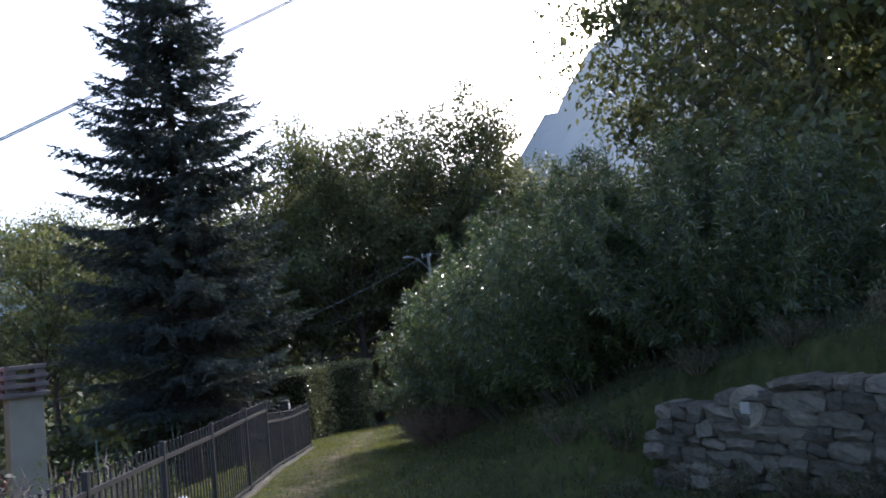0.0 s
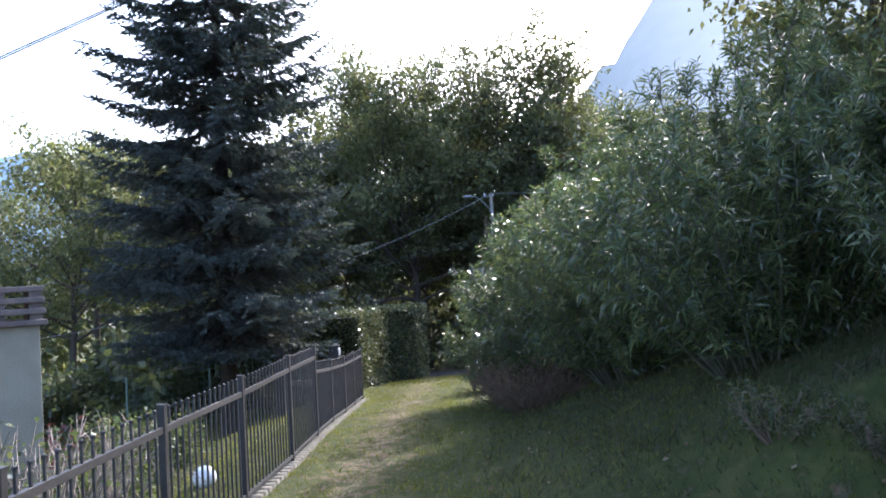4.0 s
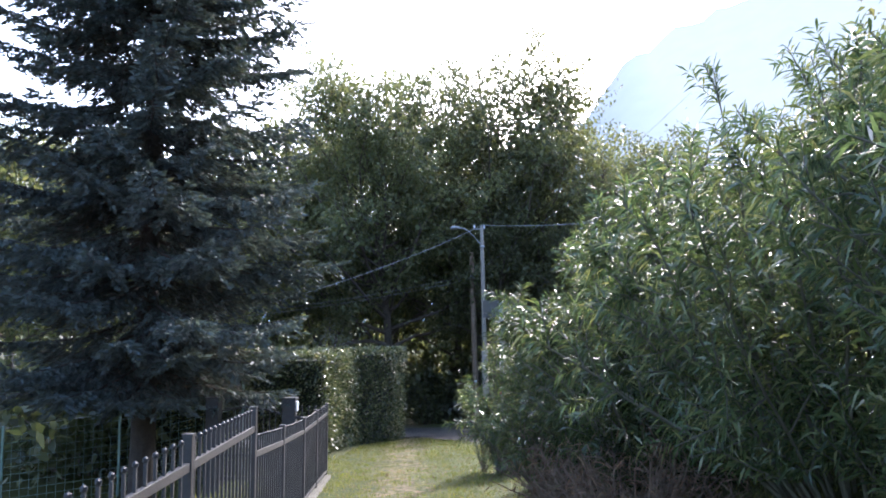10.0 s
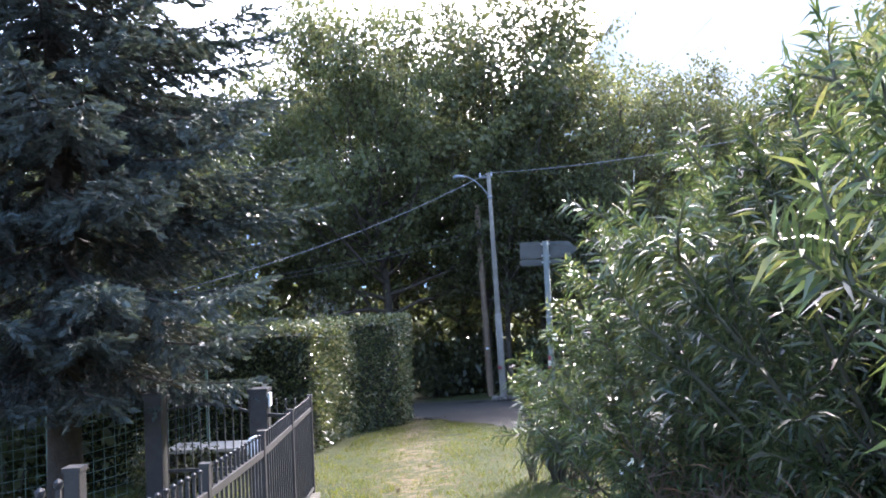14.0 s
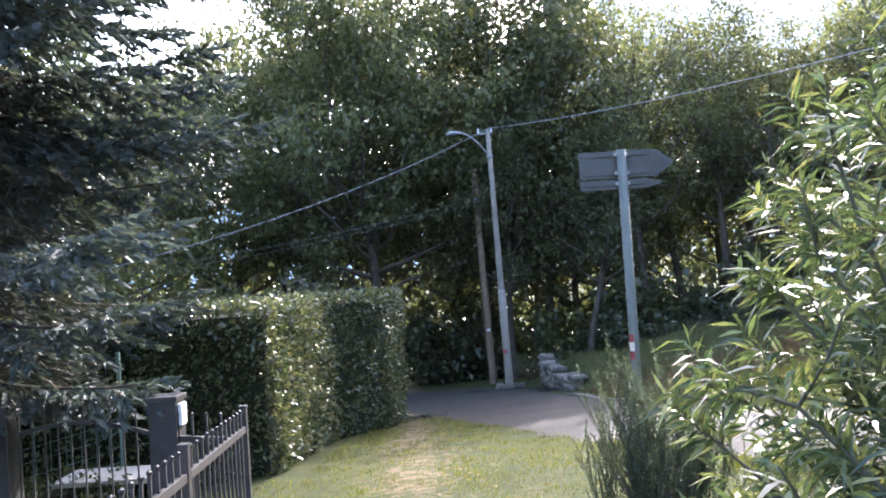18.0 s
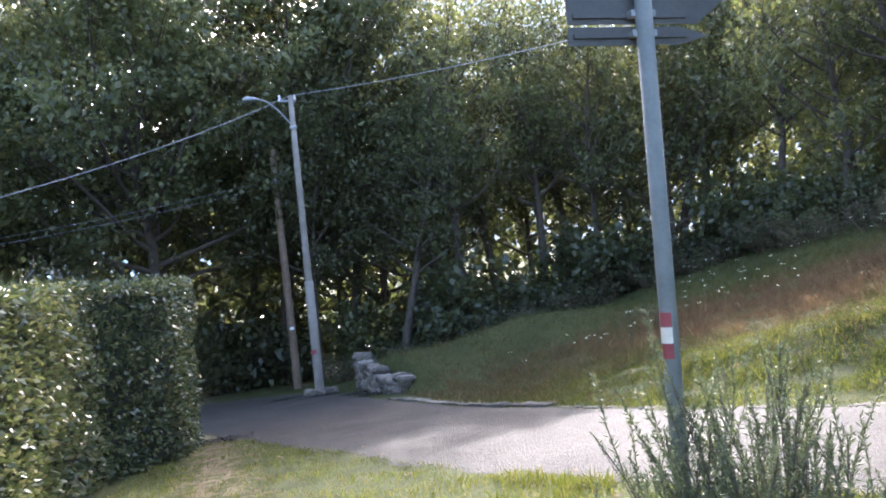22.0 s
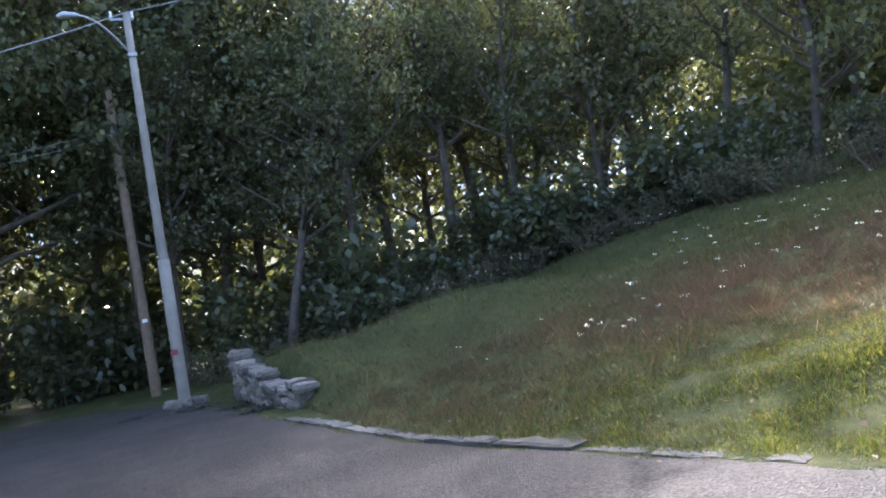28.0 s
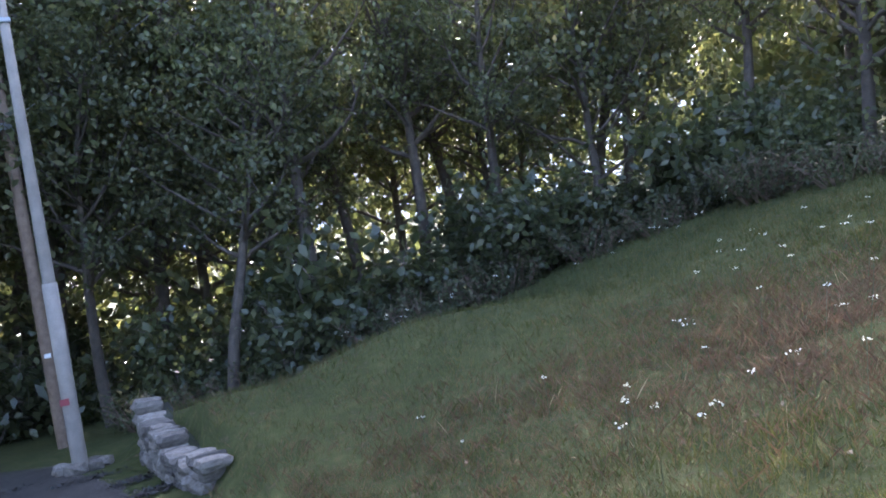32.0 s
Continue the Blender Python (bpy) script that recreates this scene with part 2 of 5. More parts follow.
def ground_mat():
    m, nt, ln, b = nodes_of("grass_ground")
    co = nt.new("ShaderNodeTexCoord")
    n1, n2, n3 = (nt.new("ShaderNodeTexNoise") for _ in range(3))
    for n, s, d in ((n1, 0.7, 5), (n2, 7.0, 8), (n3, 90.0, 3)):
        n.inputs["Scale"].default_value, n.inputs["Detail"].default_value = s, d
        ln.new(co.outputs["Object"], n.inputs["Vector"])
    green = ramp(nt, [(0.3, (0.03, 0.04, 0.012)), (0.5, (0.05, 0.06, 0.018)), (0.68, (0.075, 0.075, 0.027)), (0.8, (0.11, 0.083, 0.045))])
    soil = ramp(nt, [(0.3, (0.13, 0.095, 0.06)), (0.7, (0.27, 0.21, 0.14))])
    ln.new(n2.outputs["Fac"], green.inputs[0])
    ln.new(n2.outputs["Fac"], soil.inputs[0])
    # a trodden line along the way, worn to soil in patches
    sx = nt.new("ShaderNodeSeparateXYZ")
    ln.new(co.outputs["Object"], sx.inputs[0])
    line = nt.new("ShaderNodeMath")
    line.operation = "MULTIPLY_ADD"
    line.inputs[1].default_value, line.inputs[2].default_value = 0.055, 1.75
    ln.new(sx.outputs["Y"], line.inputs[0])
    off = nt.new("ShaderNodeMath")
    off.operation = "ADD"
    ln.new(sx.outputs["X"], off.inputs[0])
    ln.new(line.outputs[0], off.inputs[1])
    ab = nt.new("ShaderNodeMath")
    ab.operation = "ABSOLUTE"
    ln.new(off.outputs[0], ab.inputs[0])
    near = nt.new("ShaderNodeMapRange")
    near.inputs["From Min"].default_value, near.inputs["From Max"].default_value = 0.1, 0.8
    near.inputs["To Min"].default_value, near.inputs["To Max"].default_value = 0.52, 0.33
    ln.new(ab.outputs[0], near.inputs["Value"])
    thr = nt.new("ShaderNodeMath")
    thr.operation = "SUBTRACT"
    ln.new(near.outputs[0], thr.inputs[0])
    ln.new(n2.outputs["Fac"], thr.inputs[1])
    sm = nt.new("ShaderNodeMapRange")
    sm.inputs["From Min"].default_value, sm.inputs["From Max"].default_value = -0.06, 0.1
    ln.new(thr.outputs[0], sm.inputs["Value"])
    mix = nt.new("ShaderNodeMixRGB")
    ln.new(sm.outputs[0], mix.inputs[0])
    ln.new(green.outputs[0], mix.inputs[1])
    ln.new(soil.outputs[0], mix.inputs[2])
    big = ramp(nt, [(0.35, (0.75, 0.78, 0.7)), (0.65, (1.1, 1.05, 1.0))])
    ln.new(n1.outputs["Fac"], big.inputs[0])
    mul = nt.new("ShaderNodeMixRGB")
    mul.blend_type, mul.inputs[0].default_value = "MULTIPLY", 1.0
    ln.new(mix.outputs[0], mul.inputs[1])
    ln.new(big.outputs[0], mul.inputs[2])
    ln.new(mul.outputs[0], b.inputs["Base Color"])
    b.inputs["Roughness"].default_value = 0.95
    b.inputs["Specular IOR Level"].default_value = 0.15
    bp = nt.new("ShaderNodeBump")
    bp.inputs["Strength"].default_value, bp.inputs["Distance"].default_value = 0.7, 0.03
    ln.new(n3.outputs["Fac"], bp.inputs["Height"])
    ln.new(bp.outputs[0], b.inputs["Normal"])
    return m


def road_mat():
    m, nt, ln, b = nodes_of("worn_asphalt")
    co = nt.new("ShaderNodeTexCoord")
    n1, n2 = nt.new("ShaderNodeTexNoise"), nt.new("ShaderNodeTexVoronoi")
    n1.inputs["Scale"].default_value, n1.inputs["Detail"].default_value = 1.3, 8
    n2.inputs["Scale"].default_value = 60
    for n in (n1, n2):
        ln.new(co.outputs["Object"], n.inputs["Vector"])
    r1 = ramp(nt, [(0.3, (0.036, 0.0335, 0.028)), (0.7, (0.062, 0.058, 0.049))])
    ln.new(n1.outputs["Fac"], r1.inputs[0])
    r2 = ramp(nt, [(0.0, (0.35, 0.35, 0.35)), (0.6, (0.95, 0.93, 0.9)), (1.0, (1.6, 1.52, 1.44))])
    ln.new(n2.outputs["Color"], r2.inputs[0])
    mul = nt.new("ShaderNodeMixRGB")
    mul.blend_type, mul.inputs[0].default_value = "MULTIPLY", 1.0
    ln.new(r1.outputs[0], mul.inputs[1])
    ln.new(r2.outputs[0], mul.inputs[2])
    ln.new(mul.outputs[0], b.inputs["Base Color"])
    b.inputs["Roughness"].default_value = 0.8
    b.inputs["Specular IOR Level"].default_value = 0.2
    bp = nt.new("ShaderNodeBump")
    bp.inputs["Strength"].default_value, bp.inputs["Distance"].default_value = 0.9, 0.012
    ln.new(n2.outputs["Distance"], bp.inputs["Height"])
    ln.new(bp.outputs[0], b.inputs["Normal"])
    return m


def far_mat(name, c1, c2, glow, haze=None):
    """Distance with its lit-air haze painted on as glow; haze: x range that whitens sunward."""
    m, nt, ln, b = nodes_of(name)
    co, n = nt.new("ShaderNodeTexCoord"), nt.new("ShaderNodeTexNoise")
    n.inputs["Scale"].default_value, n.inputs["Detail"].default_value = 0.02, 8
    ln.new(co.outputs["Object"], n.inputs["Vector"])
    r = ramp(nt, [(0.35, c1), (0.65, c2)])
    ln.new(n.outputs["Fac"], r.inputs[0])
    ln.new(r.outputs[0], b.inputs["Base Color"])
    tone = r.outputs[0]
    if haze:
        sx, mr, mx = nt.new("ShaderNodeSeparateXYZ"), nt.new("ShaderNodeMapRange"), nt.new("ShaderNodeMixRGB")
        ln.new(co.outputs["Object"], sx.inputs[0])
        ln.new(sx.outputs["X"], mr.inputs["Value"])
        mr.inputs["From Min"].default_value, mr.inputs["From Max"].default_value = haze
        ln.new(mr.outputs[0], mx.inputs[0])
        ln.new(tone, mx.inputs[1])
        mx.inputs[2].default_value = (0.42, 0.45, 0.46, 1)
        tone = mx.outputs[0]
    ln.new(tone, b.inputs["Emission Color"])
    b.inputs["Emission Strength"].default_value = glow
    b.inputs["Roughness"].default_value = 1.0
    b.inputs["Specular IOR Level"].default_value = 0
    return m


M_GROUND, M_ROAD = ground_mat(), road_mat()
# air light put into colour and glow, whiter on the mountain's sunward side
M_MOUNTAIN = far_mat("mountain_painted_haze", (0.1, 0.132, 0.152), (0.12, 0.152, 0.172), 0.31, (120, 330))
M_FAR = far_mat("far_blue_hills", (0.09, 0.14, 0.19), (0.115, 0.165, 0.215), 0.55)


# ---- geometry helpers ----
def mesh_np(name, verts, faces):
    """A mesh from an (n, 3) array and an (m, k) array of equal-sided faces."""
    verts, faces = np.asarray(verts, np.float32), np.asarray(faces, np.int32)
    me = bpy.data.meshes.new(name)
    me.vertices.add(len(verts))
    me.vertices.foreach_set("co", verts.ravel())
    k = faces.shape[1]
    me.loops.add(faces.size)
    me.loops.foreach_set("vertex_index", faces.ravel())
    me.polygons.add(len(faces))
    me.polygons.foreach_set("loop_start", np.arange(0, faces.size, k, dtype=np.int32))
    me.update(calc_edges=True)
    return me


RECOLOURED = {}


def part(name, shape, material, parent=None, label="", smooth=False):
    """Links a bmesh or mesh as one object, under a thing or a part."""
    if isinstance(shape, bmesh.types.BMesh):
        me = bpy.data.meshes.new(name)
        shape.to_mesh(me)
        shape.free()
    else:
        me = shape
    if not me.materials:
        me.materials.append(material)
    elif me.materials[0] != material:
        key = (me.name, material.name)
        if key not in RECOLOURED:
            RECOLOURED[key] = me.copy()
            RECOLOURED[key].materials.clear()
            RECOLOURED[key].materials.append(material)
        me = RECOLOURED[key]
    if smooth:
        me.polygons.foreach_set("use_smooth", [True] * len(me.polygons))
    ob = new(name, me)
    ob.parent = parent
    if label:
        tagged(ob, label)
    return ob


def thing(name, x, y, z, label, category, group="", kind="", rz=0.0):
    e = new(name)
    e.empty_display_size = 0.2
    e.matrix_world = pose(x, y, z, 0, 0, rz)
    return tagged(e, label, category, group, kind)


def box(x0, y0, z0, x1, y1, z1, bevel=0.0):
    bm = bmesh.new()
    bmesh.ops.create_cube(bm, size=1)
    bmesh.ops.scale(bm, vec=(x1 - x0, y1 - y0, z1 - z0), verts=bm.verts)
    bmesh.ops.translate(bm, vec=((x0 + x1) / 2, (y0 + y1) / 2, (z0 + z1) / 2), verts=bm.verts)
    if bevel:
        bmesh.ops.bevel(bm, geom=bm.edges, offset=bevel, segments=2, affect="EDGES", profile=0.6)
    return bm


class Geo:
    """Collects quads."""
    def __init__(self):
        self.v, self.f, self.n = [], [], 0

    def add(self, v, f):
        self.v.append(np.asarray(v, float)); self.f.append(np.asarray(f, int) + self.n); self.n += len(v)

    def mesh(self, name):
        return mesh_np(name, np.concatenate(self.v), np.concatenate(self.f))


def tube(geo, pts, radii, sides=6):
    """A tapered tube along a line of points, as quads."""
    pts = np.asarray(pts, float)
    n = len(pts)
    d = np.gradient(pts, axis=0)
    d /= np.linalg.norm(d, axis=1)[:, None] + 1e-9
    ref = np.array([0.0, 0, 1]) if abs(d[0][2]) < 0.8 else np.array([1.0, 0, 0])
    u = np.cross(d, ref); u /= np.linalg.norm(u, axis=1)[:, None] + 1e-9
    w = np.cross(d, u)
    a = np.linspace(0, 2 * np.pi, sides, endpoint=False)
    r = np.asarray(radii, float)[:, None, None]
    ring = pts[:, None, :] + r * (np.cos(a)[None, :, None] * u[:, None, :] + np.sin(a)[None, :, None] * w[:, None, :])
    i, j = np.meshgrid(np.arange(n - 1), np.arange(sides), indexing="ij")
    q = np.stack([i * sides + j, i * sides + (j + 1) % sides, (i + 1) * sides + (j + 1) % sides, (i + 1) * sides + j], -1)
    geo.add(ring.reshape(-1, 3), q.reshape(-1, 4))


def unit(v):
    return v / (np.linalg.norm(v, axis=-1, keepdims=True) + 1e-9)


def leaves(p, d, length, width, rng, droop=0.15, flat=0.0):
    """One four-sided leaf at each point p along d; flat: how far its face turns up."""
    p, d = np.asarray(p, float), unit(np.asarray(d, float))
    n = len(p)
    r = rng.normal(size=(n, 3))
    r[:, 2] += 0.0
    side = unit(np.cross(d, r * (1 - flat) + flat * np.array([0, 0, 1.0])))
    up = np.cross(side, d)
    l = (np.asarray(length) * rng.uniform(0.7, 1.25, n))[:, None]
    w = (np.asarray(width) * rng.uniform(0.75, 1.2, n))[:, None]
    mid = p + d * l * 0.45
    tip = p + d * l - np.array([0, 0, 1.0]) * l * droop * rng.uniform(0.2, 1.4, (n, 1))
    v = np.stack([p, mid + side * w * 0.5 + up * w * 0.12, tip, mid - side * w * 0.5 + up * w * 0.12], 1).reshape(-1, 3)
    f = np.arange(4 * n).reshape(n, 4)
    return v, f


# ---- lie of the land ----
def sstep(v, a, b):
    k = np.clip((np.asarray(v, float) - a) / (b - a), 0, 1)
    return k * k * (3 - 2 * k)


PROF_Y = np.array([-40, 0, 8, 13.5, 20, 25, 37.5, 60, 90])
PROF_Z = np.array([1.5, 0.0, -0.45, -0.66, -1.2, -1.5, -2.85, -5.0, -6.0])
NEAR_Y = np.array([10, 18.8, 20.9, 22.8, 24.1, 25.4, 28, 33.5, 36, 37.6, 38.6])
NEAR_X = np.array([8.2, 2.5, 1.1, -0.1, -0.93, -1.5, -2.3, -3.9, -5.4, -8.0, -14])
FAR_Y = np.array([12, 19.8, 23.1, 24.3, 25.2, 26.1, 27.6, 29.1, 32.5, 36.4, 40, 41.6, 43, 44, 44.6])
FAR_X = np.array([10.3, 5.2, 3.0, 2.0, 1.5, 1.15, 0.7, 0.25, -0.2, -0.6, -1.4, -2.6, -5.0, -8.0, -14])


def height(x, y):
    x, y = np.asarray(x, float), np.asarray(y, float)
    z = sum(np.interp(y + o, PROF_Y, PROF_Z) for o in (-2, -1, 0, 1, 2)) / 5
    z = z + 0.05 * (np.clip(x, -9, 3) + 2)
    bank = sstep(x, -1.3, 3.2) * 1.25 + 0.16 * np.clip(x - 3, 0, 12)
    toe = 0.12 * sstep(x, -1.0, 3.0)
    behind = np.maximum(sstep((x - 1.7) * 0.85 + (y - 7.5) * 0.53, 0.1, 0.4), sstep(y, 7.4, 8.4) * (1 - sstep(-x, -1.2, -0.2)) + sstep(y, 8.0, 9.5))
    z = z + (toe + (bank - toe) * np.clip(behind, 0, 1)) * (1 - sstep(y, 15.5, 19.5))
    fe = np.interp(y, FAR_Y, FAR_X)
    mead = -0.22 + 0.27 * (np.clip(x, -2, 24) - 6.63) - 0.13 * (np.clip(y, 15, 60) - 28.6)
    on = sstep(np.clip((x - fe) / (0.9 + 2.0 * (1 - sstep(y, 23.5, 29))), 0, 1), 0.0, 1.0) * sstep(y, 18, 21)
    z = z + on * np.maximum(mead - z, 0)
    z = z + 0.8 * sstep(x - fe, 0.72, 1.0) * np.exp(-((y - 36.0) / 2.6) ** 2) * (1 - sstep(x, 3, 7))
    drop = 1.1 * sstep(-x, 4.4, 9.5) * (1 - sstep(y, 19, 27)) + 0.35 * sstep(-x, 4.2, 5.2) * (1 - sstep(y, 12, 17))
    return z - drop


def h(x, y):
    return float(height(x, y))


def grid_mesh(name, xs, ys, lift=0.0, rough=0.0):
    X, Y = np.meshgrid(xs, ys)
    Z = height(X, Y) + lift
    if rough:
        Z = Z + rough * (np.sin(X * 5.1 + 1.7 * np.sin(Y * 3.3)) * np.sin(Y * 4.3 + 1.3 * np.sin(X * 2.9)))
    nx, ny = len(xs), len(ys)
    i, j = np.meshgrid(np.arange(ny - 1), np.arange(nx - 1), indexing="ij")
    f = np.stack([i * nx + j, i * nx + j + 1, (i + 1) * nx + j + 1, (i + 1) * nx + j], -1).reshape(-1, 4)
    return mesh_np(name, np.stack([X, Y, Z], -1).reshape(-1, 3), f)


far_steps = np.array([3, 8, 16, 30, 60, 120, 300, 800, 2000, 4000.0])
gx = np.concatenate([-14 - far_steps[::-1], np.arange(-14, 16.01, 0.25), 16 + far_steps])
gy = np.concatenate([-6 - far_steps[::-1], np.arange(-6, 50.01, 0.25), 50 + far_steps])
ground = part("ground", grid_mesh("ground", gx, gy, 0.0, 0.012), M_GROUND, None, smooth=True)
tagged(ground, "uneven grassy ground with a trodden line, falling away gently", "ground", kind="structure")

# road: ragged-edged strip between its two edges
rt = np.linspace(0, 1, 170)
ny_, fy_ = 12 + rt * 26.6, 13 + rt * 31.6
nx_ = np.interp(ny_, NEAR_Y, NEAR_X) + 0.06 * np.sin(rt * 160) + 0.05 * np.sin(rt * 61)
fx_ = np.interp(fy_, FAR_Y, FAR_X) + 0.04 * np.sin(rt * 140)
cross = np.linspace(0, 1, 14)
RX = nx_[:, None] * (1 - cross) + fx_[:, None] * cross
RY = ny_[:, None] * (1 - cross) + fy_[:, None] * cross
RZ = height(RX, RY) + 0.035 * np.minimum(1, 8 * np.minimum(cross, 1 - cross))[None, :] + 0.004
ii, jj = np.meshgrid(np.arange(169), np.arange(13), indexing="ij")
RF = np.stack([ii * 14 + jj, ii * 14 + jj + 1, (ii + 1) * 14 + jj + 1, (ii + 1) * 14 + jj], -1).reshape(-1, 4)
road = part("road", mesh_np("road", np.stack([RX, RY, RZ], -1).reshape(-1, 3), RF), M_ROAD, None, smooth=True)
tagged(road, "narrow worn grey asphalt lane bending past the hedge", "road", kind="structure")

# ---- distance ----
def ridge(name, dist, stops, material, label, base=-60.0):
    """A slope whose skyline runs through (azimuth, elevation) stops, standing far off."""
    az = np.linspace(stops[0][0], stops[-1][0], 120)
    el = np.interp(az, [s[0] for s in stops], [s[1] for s in stops])
    el = el + 0.35 * np.sin(az * 3.1) * np.sin(az * 1.3 + 1) + 0.12 * np.sin(az * 11)
    rows = []
    for k in np.linspace(0, 1, 14):
        d = dist * (1 - 0.45 * (1 - k))
        zz = base + (dist * np.tan(np.radians(el)) - base) * k ** 1.2
        rows.append(np.stack([d * np.sin(np.radians(az)), d * np.cos(np.radians(az)), zz + 1.5 * np.sin(az * 7 + k * 9)], -1))
    v = np.concatenate(rows)
    n = len(az)
    i, j = np.meshgrid(np.arange(13), np.arange(n - 1), indexing="ij")
    f = np.stack([i * n + j, i * n + j + 1, (i + 1) * n + j + 1, (i + 1) * n + j], -1).reshape(-1, 4)
    return tagged(part(name, mesh_np(name, v, f), material, None, smooth=True), label, "mountain", kind="structure")


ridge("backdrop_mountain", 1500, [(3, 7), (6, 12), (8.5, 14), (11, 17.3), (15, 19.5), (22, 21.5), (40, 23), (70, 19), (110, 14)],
      M_MOUNTAIN, "steep blue-grey mountainside rising behind the woods, its haze painted in")
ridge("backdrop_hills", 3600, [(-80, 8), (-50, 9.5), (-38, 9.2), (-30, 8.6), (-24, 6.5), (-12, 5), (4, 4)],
      M_FAR, "far mountains under cloud, their pale blue haze painted in", -150)


# ---- trees ----
def limb_path(p0, d, length, n, rng, lift=0.25, wob=0.12):
    pts = [np.array(p0, float)]
    d = unit(np.array(d, float))
    for _ in range(n):
        d = unit(d + rng.normal(size=3) * wob + np.array([0, 0, lift / n]))
        pts.append(pts[-1] + d * length / n)
    return np.array(pts)


def tree_meshes(seed, tall, crown_r, low, n_leaf, leaf, lean=0.02, spread=0.75, limbs=26, fill=True, clump=0.115):
    """A tapered trunk with limbs, and a crown of leaf clumps round the limbs' ends."""
    rng = np.random.default_rng(seed)
    wood = Geo()
    tr = limb_path((0, 0, -0.3), (lean, lean * 0.5, 1), tall * 0.86, 10, rng, 0.1, 0.05)
    rad = 0.016 * tall
    tube(wood, tr, np.linspace(rad, rad * 0.2, 11), 7)
    hubs = []
    for k in range(limbs):
        s = low + (0.98 - low) * (k + rng.random()) / limbs
        i = min(int(s * 10), 9)
        p = tr[i] + (tr[i + 1] - tr[i]) * (s * 10 - i)
        a = k * 2.4 + rng.normal() * 0.4
        q = (s - low) / (1 - low)
        reach = crown_r * (0.55 + 0.6 * math.sin(math.pi * min(1, 0.22 + 0.72 * q))) * rng.uniform(0.75, 1.1)
        path = limb_path(p, (math.cos(a), math.sin(a), 0.35 + 0.6 * q), reach, 6, rng, 0.5, 0.14)
        r0 = rad * (0.42 - 0.26 * q)
        tube(wood, path, np.linspace(r0, r0 * 0.15, 7), 5)
        for j in range(2, 7):
            for _ in range(2 if j < 5 else 3):
                b = limb_path(path[j], rng.normal(size=3) + unit(path[j] - path[j - 1]) * 0.7 + (0, 0, 0.2), crown_r * rng.uniform(0.14, 0.34), 2, rng, 0.2, 0.2)
                if _ == 0:
                    tube(wood, b, np.linspace(r0 * 0.3, r0 * 0.06, 3), 3)
                hubs.append(b[-1])
    hubs = np.array(hubs)
    pick = rng.integers(0, len(hubs), n_leaf)
    size = rng.uniform(0.5, 1.25, len(hubs))[pick]
    off = rng.normal(size=(n_leaf, 3)) * np.array([1, 1, 0.62]) * (crown_r * clump * size)[:, None]
    d = rng.normal(size=(n_leaf, 3)) + off * 0.6 + np.array([0, 0, -0.25])
    v, f = leaves(hubs[pick] + off, d, leaf, leaf * 0.58, rng, 0.2)
    m = n_leaf // 5 if fill else 1
    axis = np.array([0.88, 0.88, 0.97])
    v1, f1 = leaves(hubs[pick[:m]] * axis + off[:m] * 0.6, d[:m], leaf * 1.6, leaf * 1.1, rng, 0.2)
    v, f = np.concatenate([v, v1]), np.concatenate([f, f1 + len(v)])
    return wood.mesh("tree_trunk"), mesh_np("tree_crown", v, f)


TREE_KINDS = {}


def tree(kind, x, y, scale, rz, label, group="woodland trees", name="broadleaf_tree", leaf_material=None):
    wood, crown = TREE_KINDS[kind]
    t = thing(name, x, y, h(x, y) - 0.05, label, "tree", group, rz=rz)
    t.scale = (scale, scale, scale)
    if leaf_material and (kind, leaf_material.name) not in TREE_KINDS:
        c = crown.copy()
        c.materials.clear()
        c.materials.append(leaf_material)
        TREE_KINDS[(kind, leaf_material.name)] = c
    if leaf_material:
        crown = TREE_KINDS[(kind, leaf_material.name)]
    part("trunk", wood, M_BARK, t, smooth=True)
    part("crown", crown, M_WOOD_LEAF, t)
    return t


TREE_KINDS["broad"] = tree_meshes(11, 14.0, 4.4, 0.34, 20500, 0.168)
TREE_KINDS["dome"] = tree_meshes(17, 14.0, 5.0, 0.28, 34000, 0.15, 0.0, limbs=42, clump=0.085)
TREE_KINDS["oak"] = tree_meshes(12, 12.5, 4.6, 0.28, 9500, 0.2)
TREE_KINDS["bank"] = tree_meshes(15, 7.5, 2.5, 0.12, 12500, 0.125, 0.04, limbs=26)
TREE_KINDS["tall"] = tree_meshes(19, 15.0, 3.4, 0.4, 6500, 0.18, 0.03, limbs=26, fill=False)
TREE_KINDS["slim"] = tree_meshes(13, 12.0, 2.8, 0.4, 6500, 0.17, 0.04, limbs=24, fill=False)
TREE_KINDS["young"] = tree_meshes(14, 7.5, 2.4, 0.2, 5000, 0.165, 0.05, limbs=24, fill=False)

